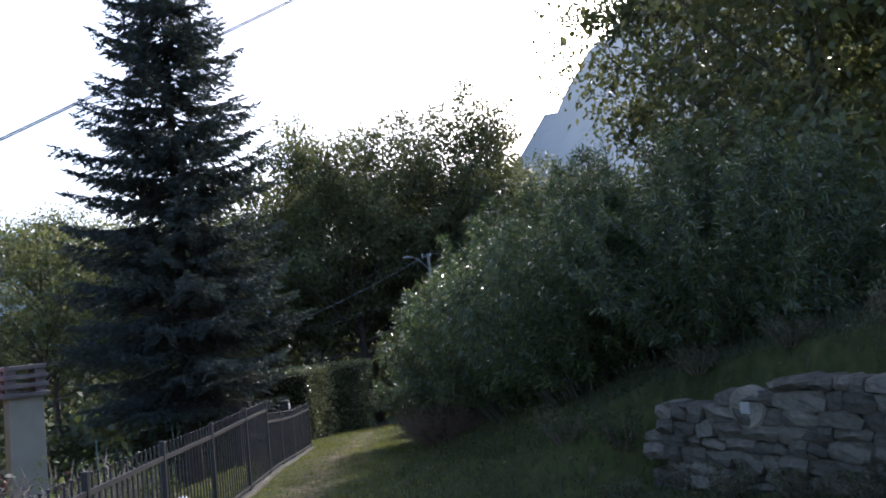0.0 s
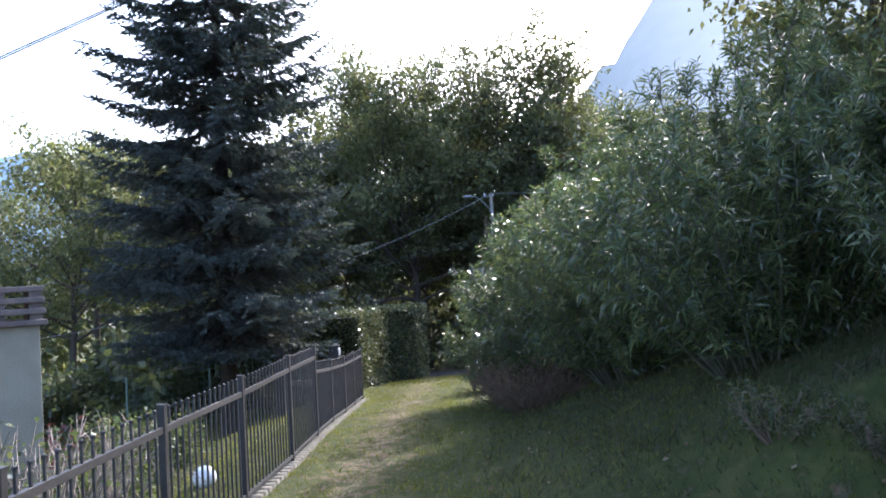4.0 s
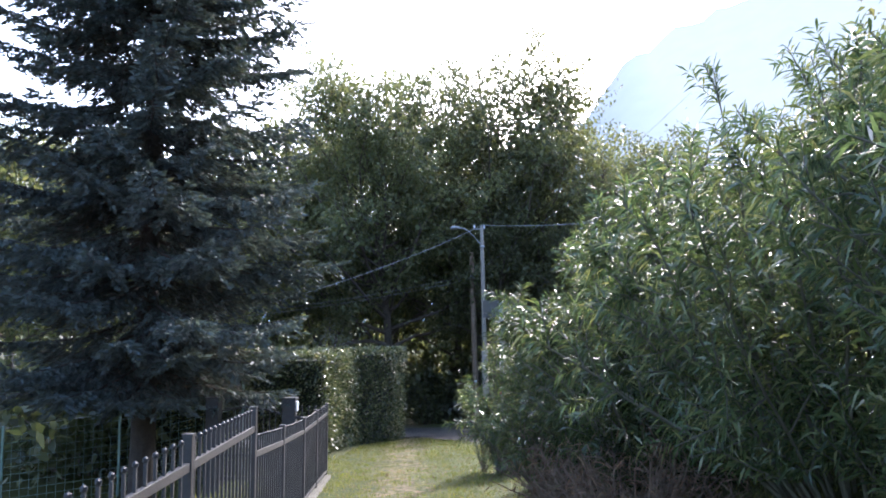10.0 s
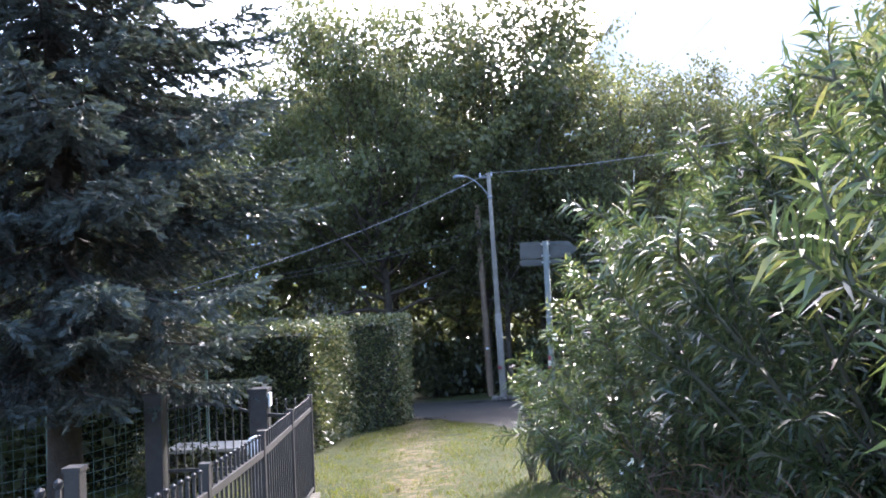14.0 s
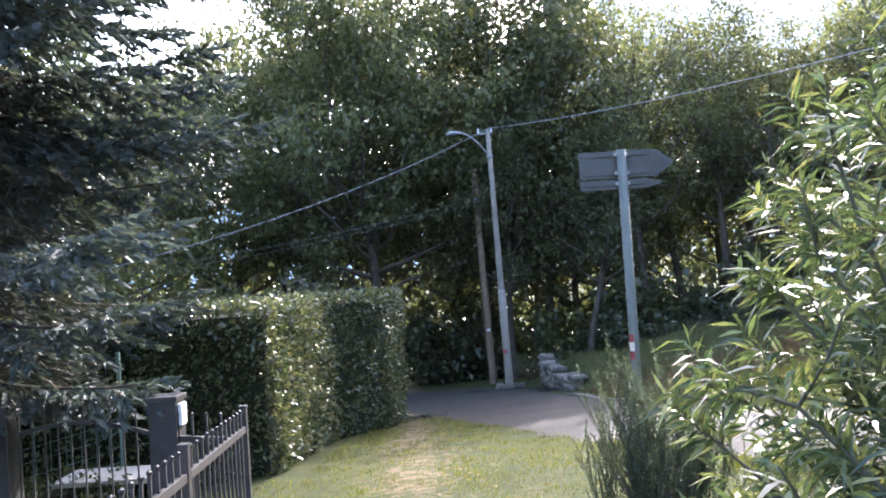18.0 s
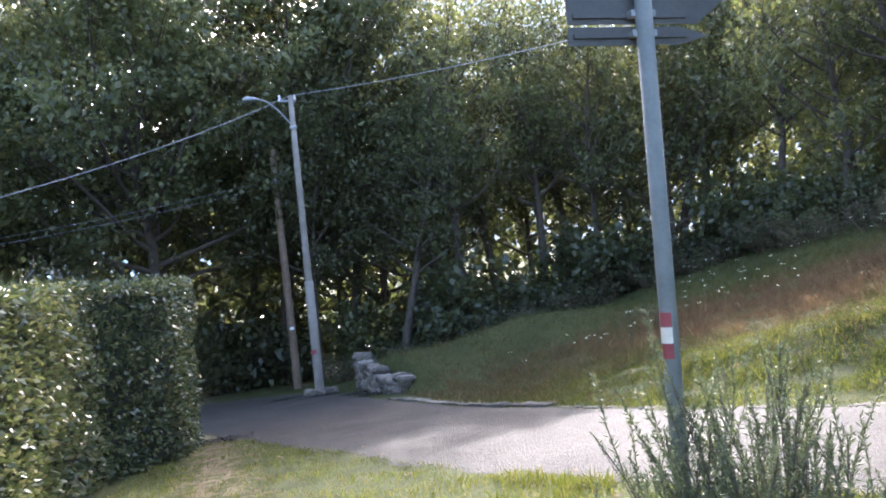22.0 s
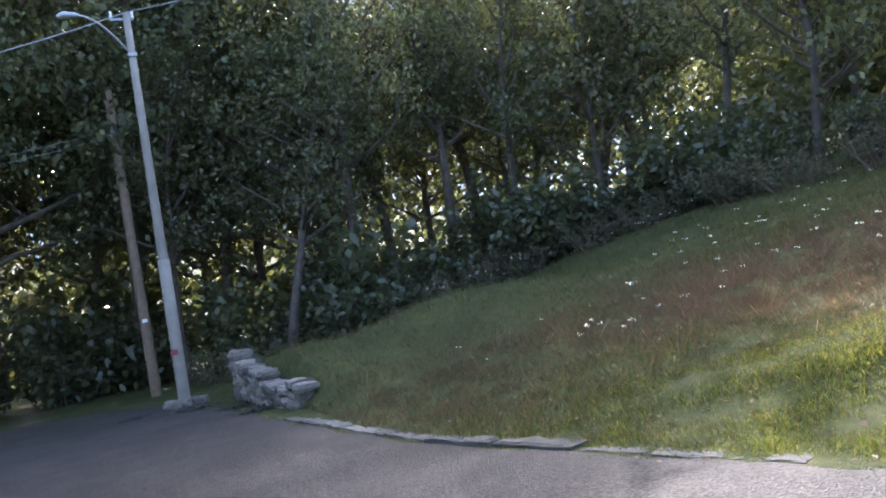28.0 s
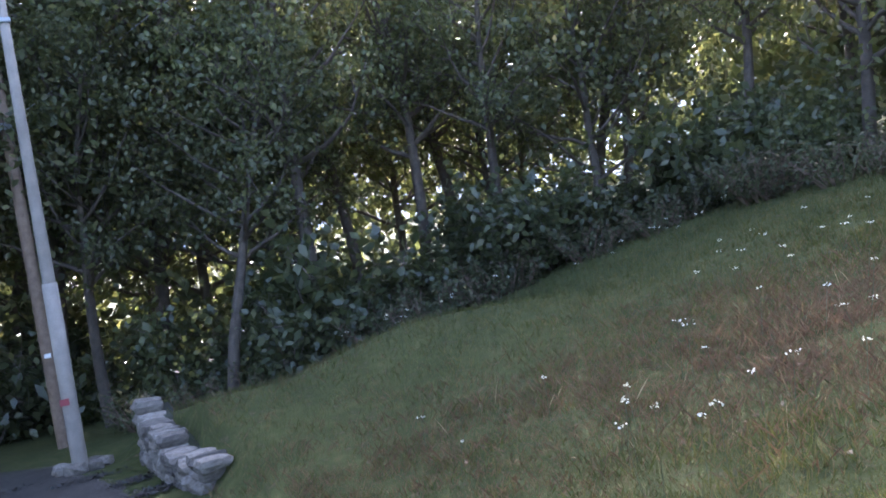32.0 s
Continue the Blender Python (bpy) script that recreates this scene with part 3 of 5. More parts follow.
DARK = "tall broadleaf tree with dense dark green crown at the wood's edge"
PALE = "slender woodland tree with sparse yellow-green leaves"
for k, x, y, s, rz in [("dome", -5.4, 45.0, 1.1, 10), ("oak", 5.4, 49.5, 0.85, 80), ("oak", 8.6, 48.5, 0.8, 170), ("oak", 12.2, 47.5, 0.72, 290), ("oak", 16.5, 46, 0.72, 20), ("oak", 18.5, 40, 0.7, 130), ("oak", 18.2, 34, 0.66, 250), ("oak", 17.6, 27.5, 0.66, 330), ("oak", 16.4, 21.5, 0.66, 60), ("oak", -8.2, 49, 1.25, 70), ("dome", -1.3, 47.0, 1.2, 130), ("oak", 2.4, 48.0, 0.9, 200),
                       ("broad", -11.5, 47.5, 1.0, 250), ("oak", -14.5, 43, 0.95, 300), ("slim", -3.0, 51, 1.1, 40), ("oak", 1.5, 54, 1.0, 20), ("oak", 10.2, 45.0, 0.7, 100), ("oak", 13.2, 43.2, 0.78, 210), ("oak", 15.5, 36.5, 0.7, 15), ("oak", 14.8, 30.5, 0.66, 150),
                       ("oak", -18, 50, 1.0, 60), ("broad", -20, 40, 0.85, 190), ("oak", 0.9, 46.8, 1.12, 260), ("oak", -5.8, 54.5, 1.35, 33), ("oak", -2.4, 54.5, 1.2, 222)]:
    tree(k, x, y, s, rz, DARK, leaf_material=M_WOOD_LEAF)
for k, x, y, s, rz in [("slim", 1.8, 42.2, 0.76, 15), ("tall", 4.2, 42.6, 0.82, 95), ("tall", 7.0, 43.2, 0.75, 170), ("slim", 8.6, 41.8, 0.78, 245),
                       ("young", 10.4, 40.6, 1.15, 310), ("slim", 11.8, 37.5, 0.74, 35), ("young", 11.8, 34.6, 1.1, 85), ("slim", 11.6, 31.6, 0.75, 140),
                       ("young", 11.4, 28.6, 1.1, 210), ("slim", 11.8, 25.6, 0.8, 265), ("young", 12.6, 22.4, 1.15, 320), ("slim", 15, 30, 0.8, 10),
                       ("slim", 6.2, 45.8, 1.05, 120), ("slim", 9.3, 45.2, 1.0, 205), ("slim", 12.6, 44.0, 0.95, 330), ("slim", -0.4, 44.6, 0.78, 280), ("slim", 3.2, 44.6, 0.8, 60)]:
    tree(k, x, y, s, rz, PALE, leaf_material=M_LIME_LEAF if k in ("slim", "tall") else M_WOOD_LEAF)
GARDEN = "leafy deciduous tree with dull green crown behind the garden"
for k, x, y, s, rz in [("oak", -14.5, 27.5, 0.66, 20), ("young", -11.6, 29.5, 1.1, 110), ("oak", -18.5, 30, 0.58, 200), ("young", -17.5, 24, 0.7, 290),
                       ("oak", -12.5, 35, 0.8, 45), ("young", -21.5, 25, 0.6, 75)]:
    tree(k, x, y, s, rz, GARDEN, "trees behind the garden", leaf_material=M_WOOD_LEAF)
for x, y, s, rz in [(5.9, 16.8, 1.12, 30), (6.2, 13.2, 1.1, 120), (7.0, 10.8, 1.2, 200)]:
    tree("bank", x, y, s, rz, "leafy tree standing on the bank above the oleanders", "bank trees", leaf_material=M_WOOD_LEAF)


def shrub_meshes(seed, r, tall, n, leaf, width, stems=26, flat=0.0):
    rng = np.random.default_rng(seed)
    wood, tips = Geo(), []
    for k in range(stems):
        a = rng.random() * 2 * math.pi
        q = math.sqrt(rng.random())
        path = limb_path((0.25 * r * math.cos(a) * q, 0.25 * r * math.sin(a) * q, -0.1), (math.cos(a) * q * r, math.sin(a) * q * r, tall * rng.uniform(0.55, 0.95)),
                         math.hypot(q * r, tall * (1 - 0.45 * q)) * rng.uniform(0.75, 1.0), 7, rng, 0.1, 0.11)
        tube(wood, path, np.linspace(0.016, 0.004, 8), 3)
        for j in range(2, 8):
            for _ in range(3):
                b = limb_path(path[j], rng.normal(size=3) + (0, 0, 0.35), r * rng.uniform(0.12, 0.3), 3, rng, 0.2, 0.2)
                if k % 3 == 0:
                    tube(wood, b[::3], [0.006, 0.002], 3)
                tips += [b[1], b[2], b[3]]
    tips = np.array(tips)
    pick = rng.integers(0, len(tips), n)
    off = rng.normal(size=(n, 3)) * 0.085 * r
    v, f = leaves(tips[pick] + off, rng.normal(size=(n, 3)) + off * 3 + np.array([0, 0, 0.1]), leaf, width, rng, 0.2, flat)
    v[:, 2] = np.maximum(v[:, 2], 0.03)
    return wood.mesh("shrub_stems"), mesh_np("shrub_foliage", v, f)


def shrub(meshes, name, x, y, scale, rz, label, category, group, leaf_material, wood_material=None):
    t = thing(name, x, y, h(x, y), label, category, group, rz=rz)
    t.scale = (scale, scale, scale)
    part("branchwork", meshes[0], wood_material or M_TWIG, t)
    part("foliage", meshes[1], leaf_material, t)
    return t


UNDER = shrub_meshes(21, 1.5, 2.2, 2100, 0.2, 0.12, 18)
for x, y, s, rz in [(3.4, 12.2, 1.15, 300), (2.3, 15.4, 1.1, 20), (3.6, 14.2, 1.2, 140), (4.4, 10.4, 1.1, 220)]:
    shrub(UNDER, "bank_shrub", x, y, s, rz, "dense green shrub growing behind the oleanders", "shrub", "bank shrubs", M_SHRUB)
rs = np.random.default_rng(5)
EDGE_Y = np.array([24, 28, 31, 35, 38, 39.5, 41, 42.5])
EDGE_X = np.array([9.9, 9.7, 10.1, 10.5, 10.2, 8.0, 3.2, 0.2])
for k in range(26):
    q = (k + 0.5) / 26
    path_len = np.concatenate([[0], np.cumsum(np.hypot(np.diff(EDGE_X), np.diff(EDGE_Y)))])
    sx_, sy_ = np.interp(q * path_len[-1], path_len, EDGE_X), np.interp(q * path_len[-1], path_len, EDGE_Y)
    shrub(UNDER, "undergrowth_shrub", sx_ + 0.7 + rs.uniform(-0.8, 1.2), sy_ + 0.3 + rs.uniform(-0.6, 1.0), rs.uniform(0.35, 1.0) ** 1.3 * 1.55, rs.uniform(0, 360),
          "dense dark undergrowth shrub along the foot of the woods", "shrub", "woodland undergrowth", M_SHRUB)
for k, (x, y) in enumerate([(-1.2, 47), (-3.4, 46.6), (-5.8, 47), (-8.4, 47.4), (-11, 46.5), (-13.5, 45), (-10.5, 31.8), (-8.2, 31.5), (-12, 27), (-10, 25), (-13, 23), (1.2, 44), (-16, 41), (-7, 50), (-2.5, 50), (2.5, 48.5), (-10.5, 50), (-15, 48), (-18, 45)]):
    shrub(UNDER, "undergrowth_shrub", x, y, (1.2 if k < 14 else 1.8) + 0.25 * math.sin(k * 2.3), k * 71, "dense dark undergrowth shrub along the foot of the woods", "shrub", "woodland undergrowth", M_SHRUB)


# ---- blue spruce ----
def spruce(x, y, tall, base_r, low, seed):
    """Whorled branches that sag and turn up at the tip, each a spray of side twigs set with short brushy shoots."""
    rng = np.random.default_rng(seed)
    t = thing("blue_spruce", x, y, h(x, y), "tall blue spruce with tiered drooping branches, behind the iron fence", "tree")
    wood = Geo()
    tube(wood, np.array([(0, 0, -0.3), (0, 0, 1.2), (0.02, 0, tall * 0.5), (0, 0.02, tall)]), [0.25, 0.2, 0.12, 0.015], 10)
    P, D, T = [], [], []

    def reach_at(z):
        cone = 0.35 * (tall - z) + 0.1
        return (cone ** -4.0 + base_r ** -4.0) ** -0.25

    whorls = 29
    for k in range(whorls):
        s = (k + 0.35 * rng.random()) / whorls
        z = low + (tall - low - 0.15) * s
        tier = (1.0 + 0.07 * math.sin(k * 2.1)) * ((0.6, 0.8, 0.93)[k] if k < 3 else 1)
        nb = 9 if s < 0.6 else 8
        for b in range(nb):
            a = 2 * math.pi * (b + 0.5 * (k % 2)) / nb + rng.normal() * 0.17
            L = max(0.2, reach_at(z) * tier * rng.uniform(0.88, 1.05))
            out = np.array([math.cos(a), math.sin(a), 0])
            side = np.array([-out[1], out[0], 0])
            q = np.linspace(0, 1, 8)
            sag = -0.42 * (1 - 0.7 * s) * q + 0.24 * q ** 2.6 + 0.22 * s * q
            path = np.array([0, 0, z + rng.uniform(-0.32, 0.32)]) + out * (L * q)[:, None] + np.array([0, 0, 1.0]) * (L * sag)[:, None]
            path += np.cumsum(rng.normal(size=(8, 3)) * 0.011 * L, axis=0)
            tube(wood, path, np.linspace(0.014 + 0.009 * L, 0.004, 8), 4)
            n_lat = int(8 + L * 14)
            for j in range(n_lat + 1):
                u = min(1.0, 0.15 + 0.85 * (j + 0.6 * rng.random()) / n_lat)
                i = min(int(u * 7), 6)
                p = path[i] + (path[i + 1] - path[i]) * (u * 7 - i)
                along = unit(path[i + 1] - path[i])
                sg = 1 if j % 2 else -1
                last = j == n_lat
                ll = 0.24 if last else (0.24 + 0.2 * (L * (1 - u)) ** 0.8) * rng.uniform(0.75, 1.2)
                d = along if last else unit(along * 0.75 + side * sg * rng.uniform(0.55, 1.0) + np.array([0, 0, rng.uniform(-0.75, 0.05)]))
                n_sh = max(6, int(ll / 0.034))
                for e in range(n_sh):
                    w = (e + 0.5 * rng.random()) / n_sh
                    base = p + d * ll * w + np.array([0, 0, -0.22 * ll * w * w])
                    o = np.cross(d, (0, 0, 1.0)) * (1 if e % 2 else -1)
                    P.append(base)
                    D.append(unit(d * 0.9 + o * rng.uniform(0.3, 0.9) + np.array([0, 0, rng.uniform(-0.55, 0.4)])))
                    T.append((0.075 + 0.055 * (1 - w)) * rng.uniform(0.75, 1.25))
                P.append(p + d * ll * 0.9 + np.array([0, 0, -0.16 * ll])); D.append(unit(d + np.array([0, 0, 0.15]))); T.append(0.13)
    P, D, T = np.array(P), np.array(D), np.array(T)
    # each shoot: two crossed blades for its dense brush, and single needles standing out all round
    v, f = leaves(np.repeat(P, 2, 0), np.repeat(D, 2, 0), np.repeat(T, 2) * 1.1, 0.05, rng, 0.05)
    pid = np.repeat(np.arange(len(P)), 3)
    n = len(pid)
    Dn = D[pid]
    spread = rng.normal(size=(n, 3))
    spread -= Dn * np.sum(spread * Dn, 1)[:, None]
    Pn = P[pid] + Dn * (T[pid] * np.tile((0.2, 0.55, 0.9), len(P)))[:, None]
    v1, f1 = leaves(Pn, Dn * 0.8 + unit(spread) * 0.8 + np.array([0, 0, 0.12]), 0.042, 0.0125, rng, 0.0)
    v, f = np.concatenate([v, v1]), np.concatenate([f, f1 + len(v)])
    # bare inner twigs that close the crown, their tone darkened for its shaded inside
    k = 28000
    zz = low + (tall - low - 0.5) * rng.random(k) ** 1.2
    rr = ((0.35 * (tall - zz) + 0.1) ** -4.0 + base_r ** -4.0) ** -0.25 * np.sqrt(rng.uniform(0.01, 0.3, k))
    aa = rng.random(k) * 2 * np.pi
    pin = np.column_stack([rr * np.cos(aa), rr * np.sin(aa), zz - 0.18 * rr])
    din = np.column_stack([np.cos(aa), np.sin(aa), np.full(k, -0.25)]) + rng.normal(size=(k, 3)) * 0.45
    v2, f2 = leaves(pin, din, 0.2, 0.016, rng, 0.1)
    part("inner_twig_mass", mesh_np("spruce_twigs", v2, f2), M_SPRUCE_DEAD, t, "dead brown inner twigs, darkened for the crown's inner shade")
    part("trunk", wood.mesh("spruce_trunk"), M_BARK_DARK, t, smooth=True)
    part("foliage", mesh_np("spruce_foliage", v, f), M_SPRUCE, t, "blue-grey needles")
    return t


spruce(-7.2, 21.2, 15.9, 3.1, 2.2, 31)


# ---- oleanders ----
def oleander_meshes(seed, r, tall, stems, whorls, leaf=0.13):
    """Many canes fanning from the foot, with narrow leaves in threes."""
    rng = np.random.default_rng(seed)
    wood, P, D, tips = Geo(), [], [], []
    for k in range(stems):
        a, q = rng.random() * 2 * math.pi, math.sqrt(rng.random())
        end = np.array([math.cos(a) * q * r, math.sin(a) * q * r, tall * (1 - 0.5 * q ** 2.2) * rng.uniform(0.62, 0.9)])
        foot = np.array([math.cos(a) * q * r * 0.3, math.sin(a) * q * r * 0.3, -0.15])
        path = limb_path(foot, end - foot, np.linalg.norm(end - foot), 7, rng, 0.0, 0.07)
        tube(wood, path, np.linspace(0.014, 0.005, 8), 4)
        shoots = [path[1:]]
        for j in range(1, 8):
            for _ in range(3):
                dd = unit(path[j] - path[j - 1]) + rng.normal(size=3) * 0.7 + np.array([math.cos(a) * 0.3, math.sin(a) * 0.3, 0.15])
                b = limb_path(path[j], dd, min(r, 1.4) * rng.uniform(0.16, 0.36) * (1 if j < 6 else 0.6), 4, rng, 0.25, 0.12)
                if _ < 2:
                    tube(wood, b[::2], np.linspace(0.007, 0.003, 3), 3)
                shoots.append(b)
        for b in shoots:
            tips.append((b[-1], unit(b[-1] - b[-2])))
            for e in range(whorls):
                u = (e + 0.6) / whorls * (len(b) - 1)
                i = min(int(u), len(b) - 2)
                p, d0 = b[i] + (b[i + 1] - b[i]) * (u - i), unit(b[i + 1] - b[i])
                w = rng.normal(size=3)
                w = unit(w - d0 * (w @ d0))
                for m in range(3):
                    c = m * 2.094
                    o = w * math.cos(c) + np.cross(d0, w) * math.sin(c)
                    P.append(p); D.append(d0 * rng.uniform(0.35, 0.9) + o)
    v, f = leaves(np.array(P), np.array(D), leaf, leaf * 0.13, rng, 0.24, 0.35)
    v[:, 2] = np.maximum(v[:, 2], 0.02)
    return wood.mesh("oleander_canes"), mesh_np("oleander_foliage", v, f), tips


OL_A = oleander_meshes(41, 1.8, 2.5, 92, 10, 0.108)
OL_B = oleander_meshes(42, 1.3, 2.5, 72, 12, 0.096)
OL_C = oleander_meshes(43, 1.45, 3.8, 60, 12, 0.105)
OL_LABEL = "large oleander bush with narrow glossy green leaves on the bank"
for ms, x, y, s, rz, lift in [(OL_A, 1.6, 10.6, 1.14, 0, 1.15), (OL_A, 0.9, 13.2, 1.12, 100, 1.2), (OL_A, 2.9, 8.8, 1.0, 190, 1.1), (OL_B, 0.2, 15.2, 1.27, 60, 1.0),
                              (OL_B, -0.43, 16.9, 1.02, 250, 1.0), (OL_C, 0.75, 18.7, 1.0, 20, 1.0)]:
    shrub(ms, "oleander_bush", x, y, s, rz, OL_LABEL, "bush", "oleanders on the bank", M_OLEANDER, M_CANE).scale = (s, s, s * lift)


# ---- laurel hedge ----
def hedge_block(name, corners, tall, top_z, label, seed):
    """A clipped block over a four-cornered plan (anticlockwise)."""
    rng = np.random.default_rng(seed)
    c = np.array(corners, float)
    mid = c.mean(0)
    t = thing(name, mid[0], mid[1], h(*mid), label, "hedge", "clipped laurel hedge")
    z0 = h(*mid)
    # solid near-black block under the leaves, painting in the hedge's inner shade
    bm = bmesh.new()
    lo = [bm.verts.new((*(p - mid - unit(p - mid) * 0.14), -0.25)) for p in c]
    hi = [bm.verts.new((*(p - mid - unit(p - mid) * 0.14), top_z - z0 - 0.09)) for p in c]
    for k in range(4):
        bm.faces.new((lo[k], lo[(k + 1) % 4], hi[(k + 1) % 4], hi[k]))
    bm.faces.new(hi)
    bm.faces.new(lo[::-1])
    part("core", bm, M_DARK_INFILL, t)
    P, D = [], []
    for k in range(4):
        a, b = c[k], c[(k + 1) % 4]
        ln_ = np.linalg.norm(b - a)
        n = int(ln_ * tall * 760)
        u, zz = rng.random(n), rng.random(n)
        nrm = np.array([(b - a)[1], -(b - a)[0]]) / ln_
        xy = a + (b - a) * u[:, None] + nrm * (np.clip(rng.normal(size=(n, 1)), -1.6, 1.4) * 0.035 - 0.02 + 0.05 * np.sin(u * ln_ * 2.3 + zz * 5)[:, None] * np.sin(zz * 9)[:, None])
        ground_z = height(xy[:, 0], xy[:, 1])
        P.append(np.column_stack([xy - mid, ground_z + 0.02 + (top_z - ground_z) * zz - z0]))
        D.append(np.column_stack([np.tile(nrm * 0.8, (n, 1)), np.zeros(n)]) + rng.normal(size=(n, 3)) * 0.75 + (0, 0, 0.25))
    n = int(abs(np.cross(c[2] - c[0], c[3] - c[1])) / 2 * 800)
    u, w = rng.random((n, 1)), rng.random((n, 1))
    xy = (c[0] * (1 - u) + c[1] * u) * (1 - w) + (c[3] * (1 - u) + c[2] * u) * w
    P.append(np.column_stack([xy - mid, np.full(n, top_z - z0) + rng.normal(size=n) * 0.04]))
    D.append(rng.normal(size=(n, 3)) * 0.8 + (0, 0, 0.7))
    v, f = leaves(np.concatenate(P), np.concatenate(D), 0.085, 0.044, rng, 0.15)
    part("foliage", mesh_np("hedge_foliage", v, f), M_LAUREL, t, "small glossy leaves")
    return t


hedge_block("hedge", [(-9.2, 24.2), (-4.72, 24.5), (-4.5, 27.9), (-9.0, 27.6)], 2.2, 0.36, "tall clipped laurel hedge with glossy leaves beside the gate", 51)
hedge_block("hedge", [(-6.6, 27.95), (-4.45, 27.95), (-3.72, 29.1), (-3.6, 31.2)], 2.2, 0.3, "tall clipped laurel hedge end standing by the lane", 52)


# ---- iron fence ----
def lerp(a, b, k):
    return a + (b - a) * k


POSTS = [(-2.75, 2.4, 0.72), (-2.85, 4.3, 0.68), (-2.95, 6.15, 0.64), (-3.05, 8.0, 0.6), (-3.15, 9.86, 0.55), (-3.24, 11.75, 0.53), (-3.42, 13.7, 0.46)]
POSTS_LOW = [(-3.42, 13.7, 0.27), (-3.58, 15.4, 0.11), (-3.72, 17.1, -0.02), (-3.88, 18.8, -0.12), (-4.02, 20.45, -0.2)]
fence = thing("iron_fence", -3.2, 9.0, h(-3.2, 9.0), "dark grey painted iron fence with ball-tipped bars on a low kerb", "fence")
FB = Matrix.Translation((3.2, -9.0, -h(-3.2, 9.0)))


def bar_mesh(tall):
    bm = box(-0.007, -0.007, 0, 0.007, 0.007, tall)
    ball = bmesh.ops.create_icosphere(bm, subdivisions=1, radius=0.016, matrix=Matrix.Translation((0, 0, tall + 0.008)))
    return bm


bar_me = bpy.data.meshes.new("fence_bar")
_b = bar_mesh(1.0)
_b.to_mesh(bar_me)
_b.free()
bar_me.materials.append(M_IRON)


def rail_between(name, a, b, w, tall, parent, base_m, material=M_IRON):
    a, b = Vector(a), Vector(b)
    L = (b - a).length
    bm = box(0, -w / 2, -tall / 2, L, w / 2, tall / 2, 0.003)
    ob = part(name, bm, material, parent)
    ob.matrix_basis = base_m @ Matrix.Translation(a) @ (b - a).to_track_quat("X", "Z").to_matrix().to_4x4()
    return ob


def fence_run(posts, skip_first=False):
    for k, (x, y, z) in enumerate(posts):
        if not (skip_first and k == 0):
            g = h(x, y)
            bm = box(-0.024, -0.024, g - 0.1, 0.024, 0.024, z + 0.01, 0.004)
            bmesh.ops.create_cube(bm, size=1, matrix=Matrix.Translation((0, 0, z + 0.017)) @ Matrix.Diagonal((0.056, 0.056, 0.014, 1)))
            p = part("post", bm, M_IRON, fence)
            p.matrix_basis = FB @ Matrix.Translation((x, y, 0))
    for (x0, y0, z0), (x1, y1, z1) in zip(posts, posts[1:]):
        rail_between("rail", (x0, y0, z0 - 0.14), (x1, y1, z1 - 0.14), 0.03, 0.045, fence, FB)
        g0, g1 = h(x0, y0) + 0.1, h(x1, y1) + 0.1
        rail_between("rail", (x0, y0, g0), (x1, y1, g1), 0.03, 0.035, fence, FB)
        n = max(2, round(math.hypot(x1 - x0, y1 - y0) / 0.125))
        for i in range(1, n):
            q = i / n
            lo, top = lerp(g0, g1, q) - 0.03, lerp(z0, z1, q) - 0.015
            ob = part("bar", bar_me, M_IRON, fence)
            ob.matrix_basis = FB @ Matrix.Translation((lerp(x0, x1, q), lerp(y0, y1, q), lo)) @ Matrix.Diagonal((1, 1, top - lo, 1))


fence_run(POSTS)
fence_run(POSTS_LOW, True)

kerb = Geo()
for a, b in zip(POSTS[:-1] + POSTS_LOW[:-1], POSTS[1:] + POSTS_LOW[1:]):
    n = 12
    for i in range(n):
        for q0, q1 in ((i / n, (i + 1) / n),):
            xa, ya, xb, yb = lerp(a[0], b[0], q0), lerp(a[1], b[1], q0), lerp(a[0], b[0], q1), lerp(a[1], b[1], q1)
            za, zb = h(xa, ya), h(xb, yb)
            v = [(xa - .09, ya, za - .3), (xa + .09, ya, za - .3), (xa + .08, ya, za + .05), (xa - .08, ya, za + .05),
                 (xb - .09, yb, zb - .3), (xb + .09, yb, zb - .3), (xb + .08, yb, zb + .05), (xb - .08, yb, zb + .05)]
            kerb.add(v, [(0, 1, 5, 4), (1, 2, 6, 5), (2, 3, 7, 6), (3, 0, 4, 7), (0, 3, 2, 1), (4, 5, 6, 7)])
tagged(part("kerb_trim", kerb.mesh("kerb_trim"), M_KERB, None), "low rough concrete kerb under the iron fence", "kerb", kind="structure")

# gate and its posts
GX0, GX1, GY = -5.77, -4.78, 20.75
for x, lab in ((GX0 - 0.12, "square dark grey steel gate post with flat cap"), (GX1 + 0.12, "square dark grey steel gate post with flat cap")):
    g = h(x, GY)
    gp = thing("gate_post", x, GY, g, lab, "gate post", "gate posts")
    part("shaft", box(-0.1, -0.1, -0.1, 0.1, 0.1, -0.12 - g - 0.03, 0.006), M_IRON, gp)
    part("cap", box(-0.115, -0.115, -0.15 - g, 0.115, 0.115, -0.11 - g, 0.006), M_IRON, gp)
    if x > -5.5:
        part("beacon", box(0.1, -0.06, -0.33 - g, 0.13, 0.06, -0.17 - g, 0.01), M_WHITE, gp, "small white box on its side")
gate = thing("garden_gate", (GX0 + GX1) / 2, GY, h(-5.5, GY), "dark iron garden gate with arched top rail, closed", "gate")
gate.scale = ((GX1 - GX0) / 1.44, 1, 1)
gz = -h(-5.5, GY)
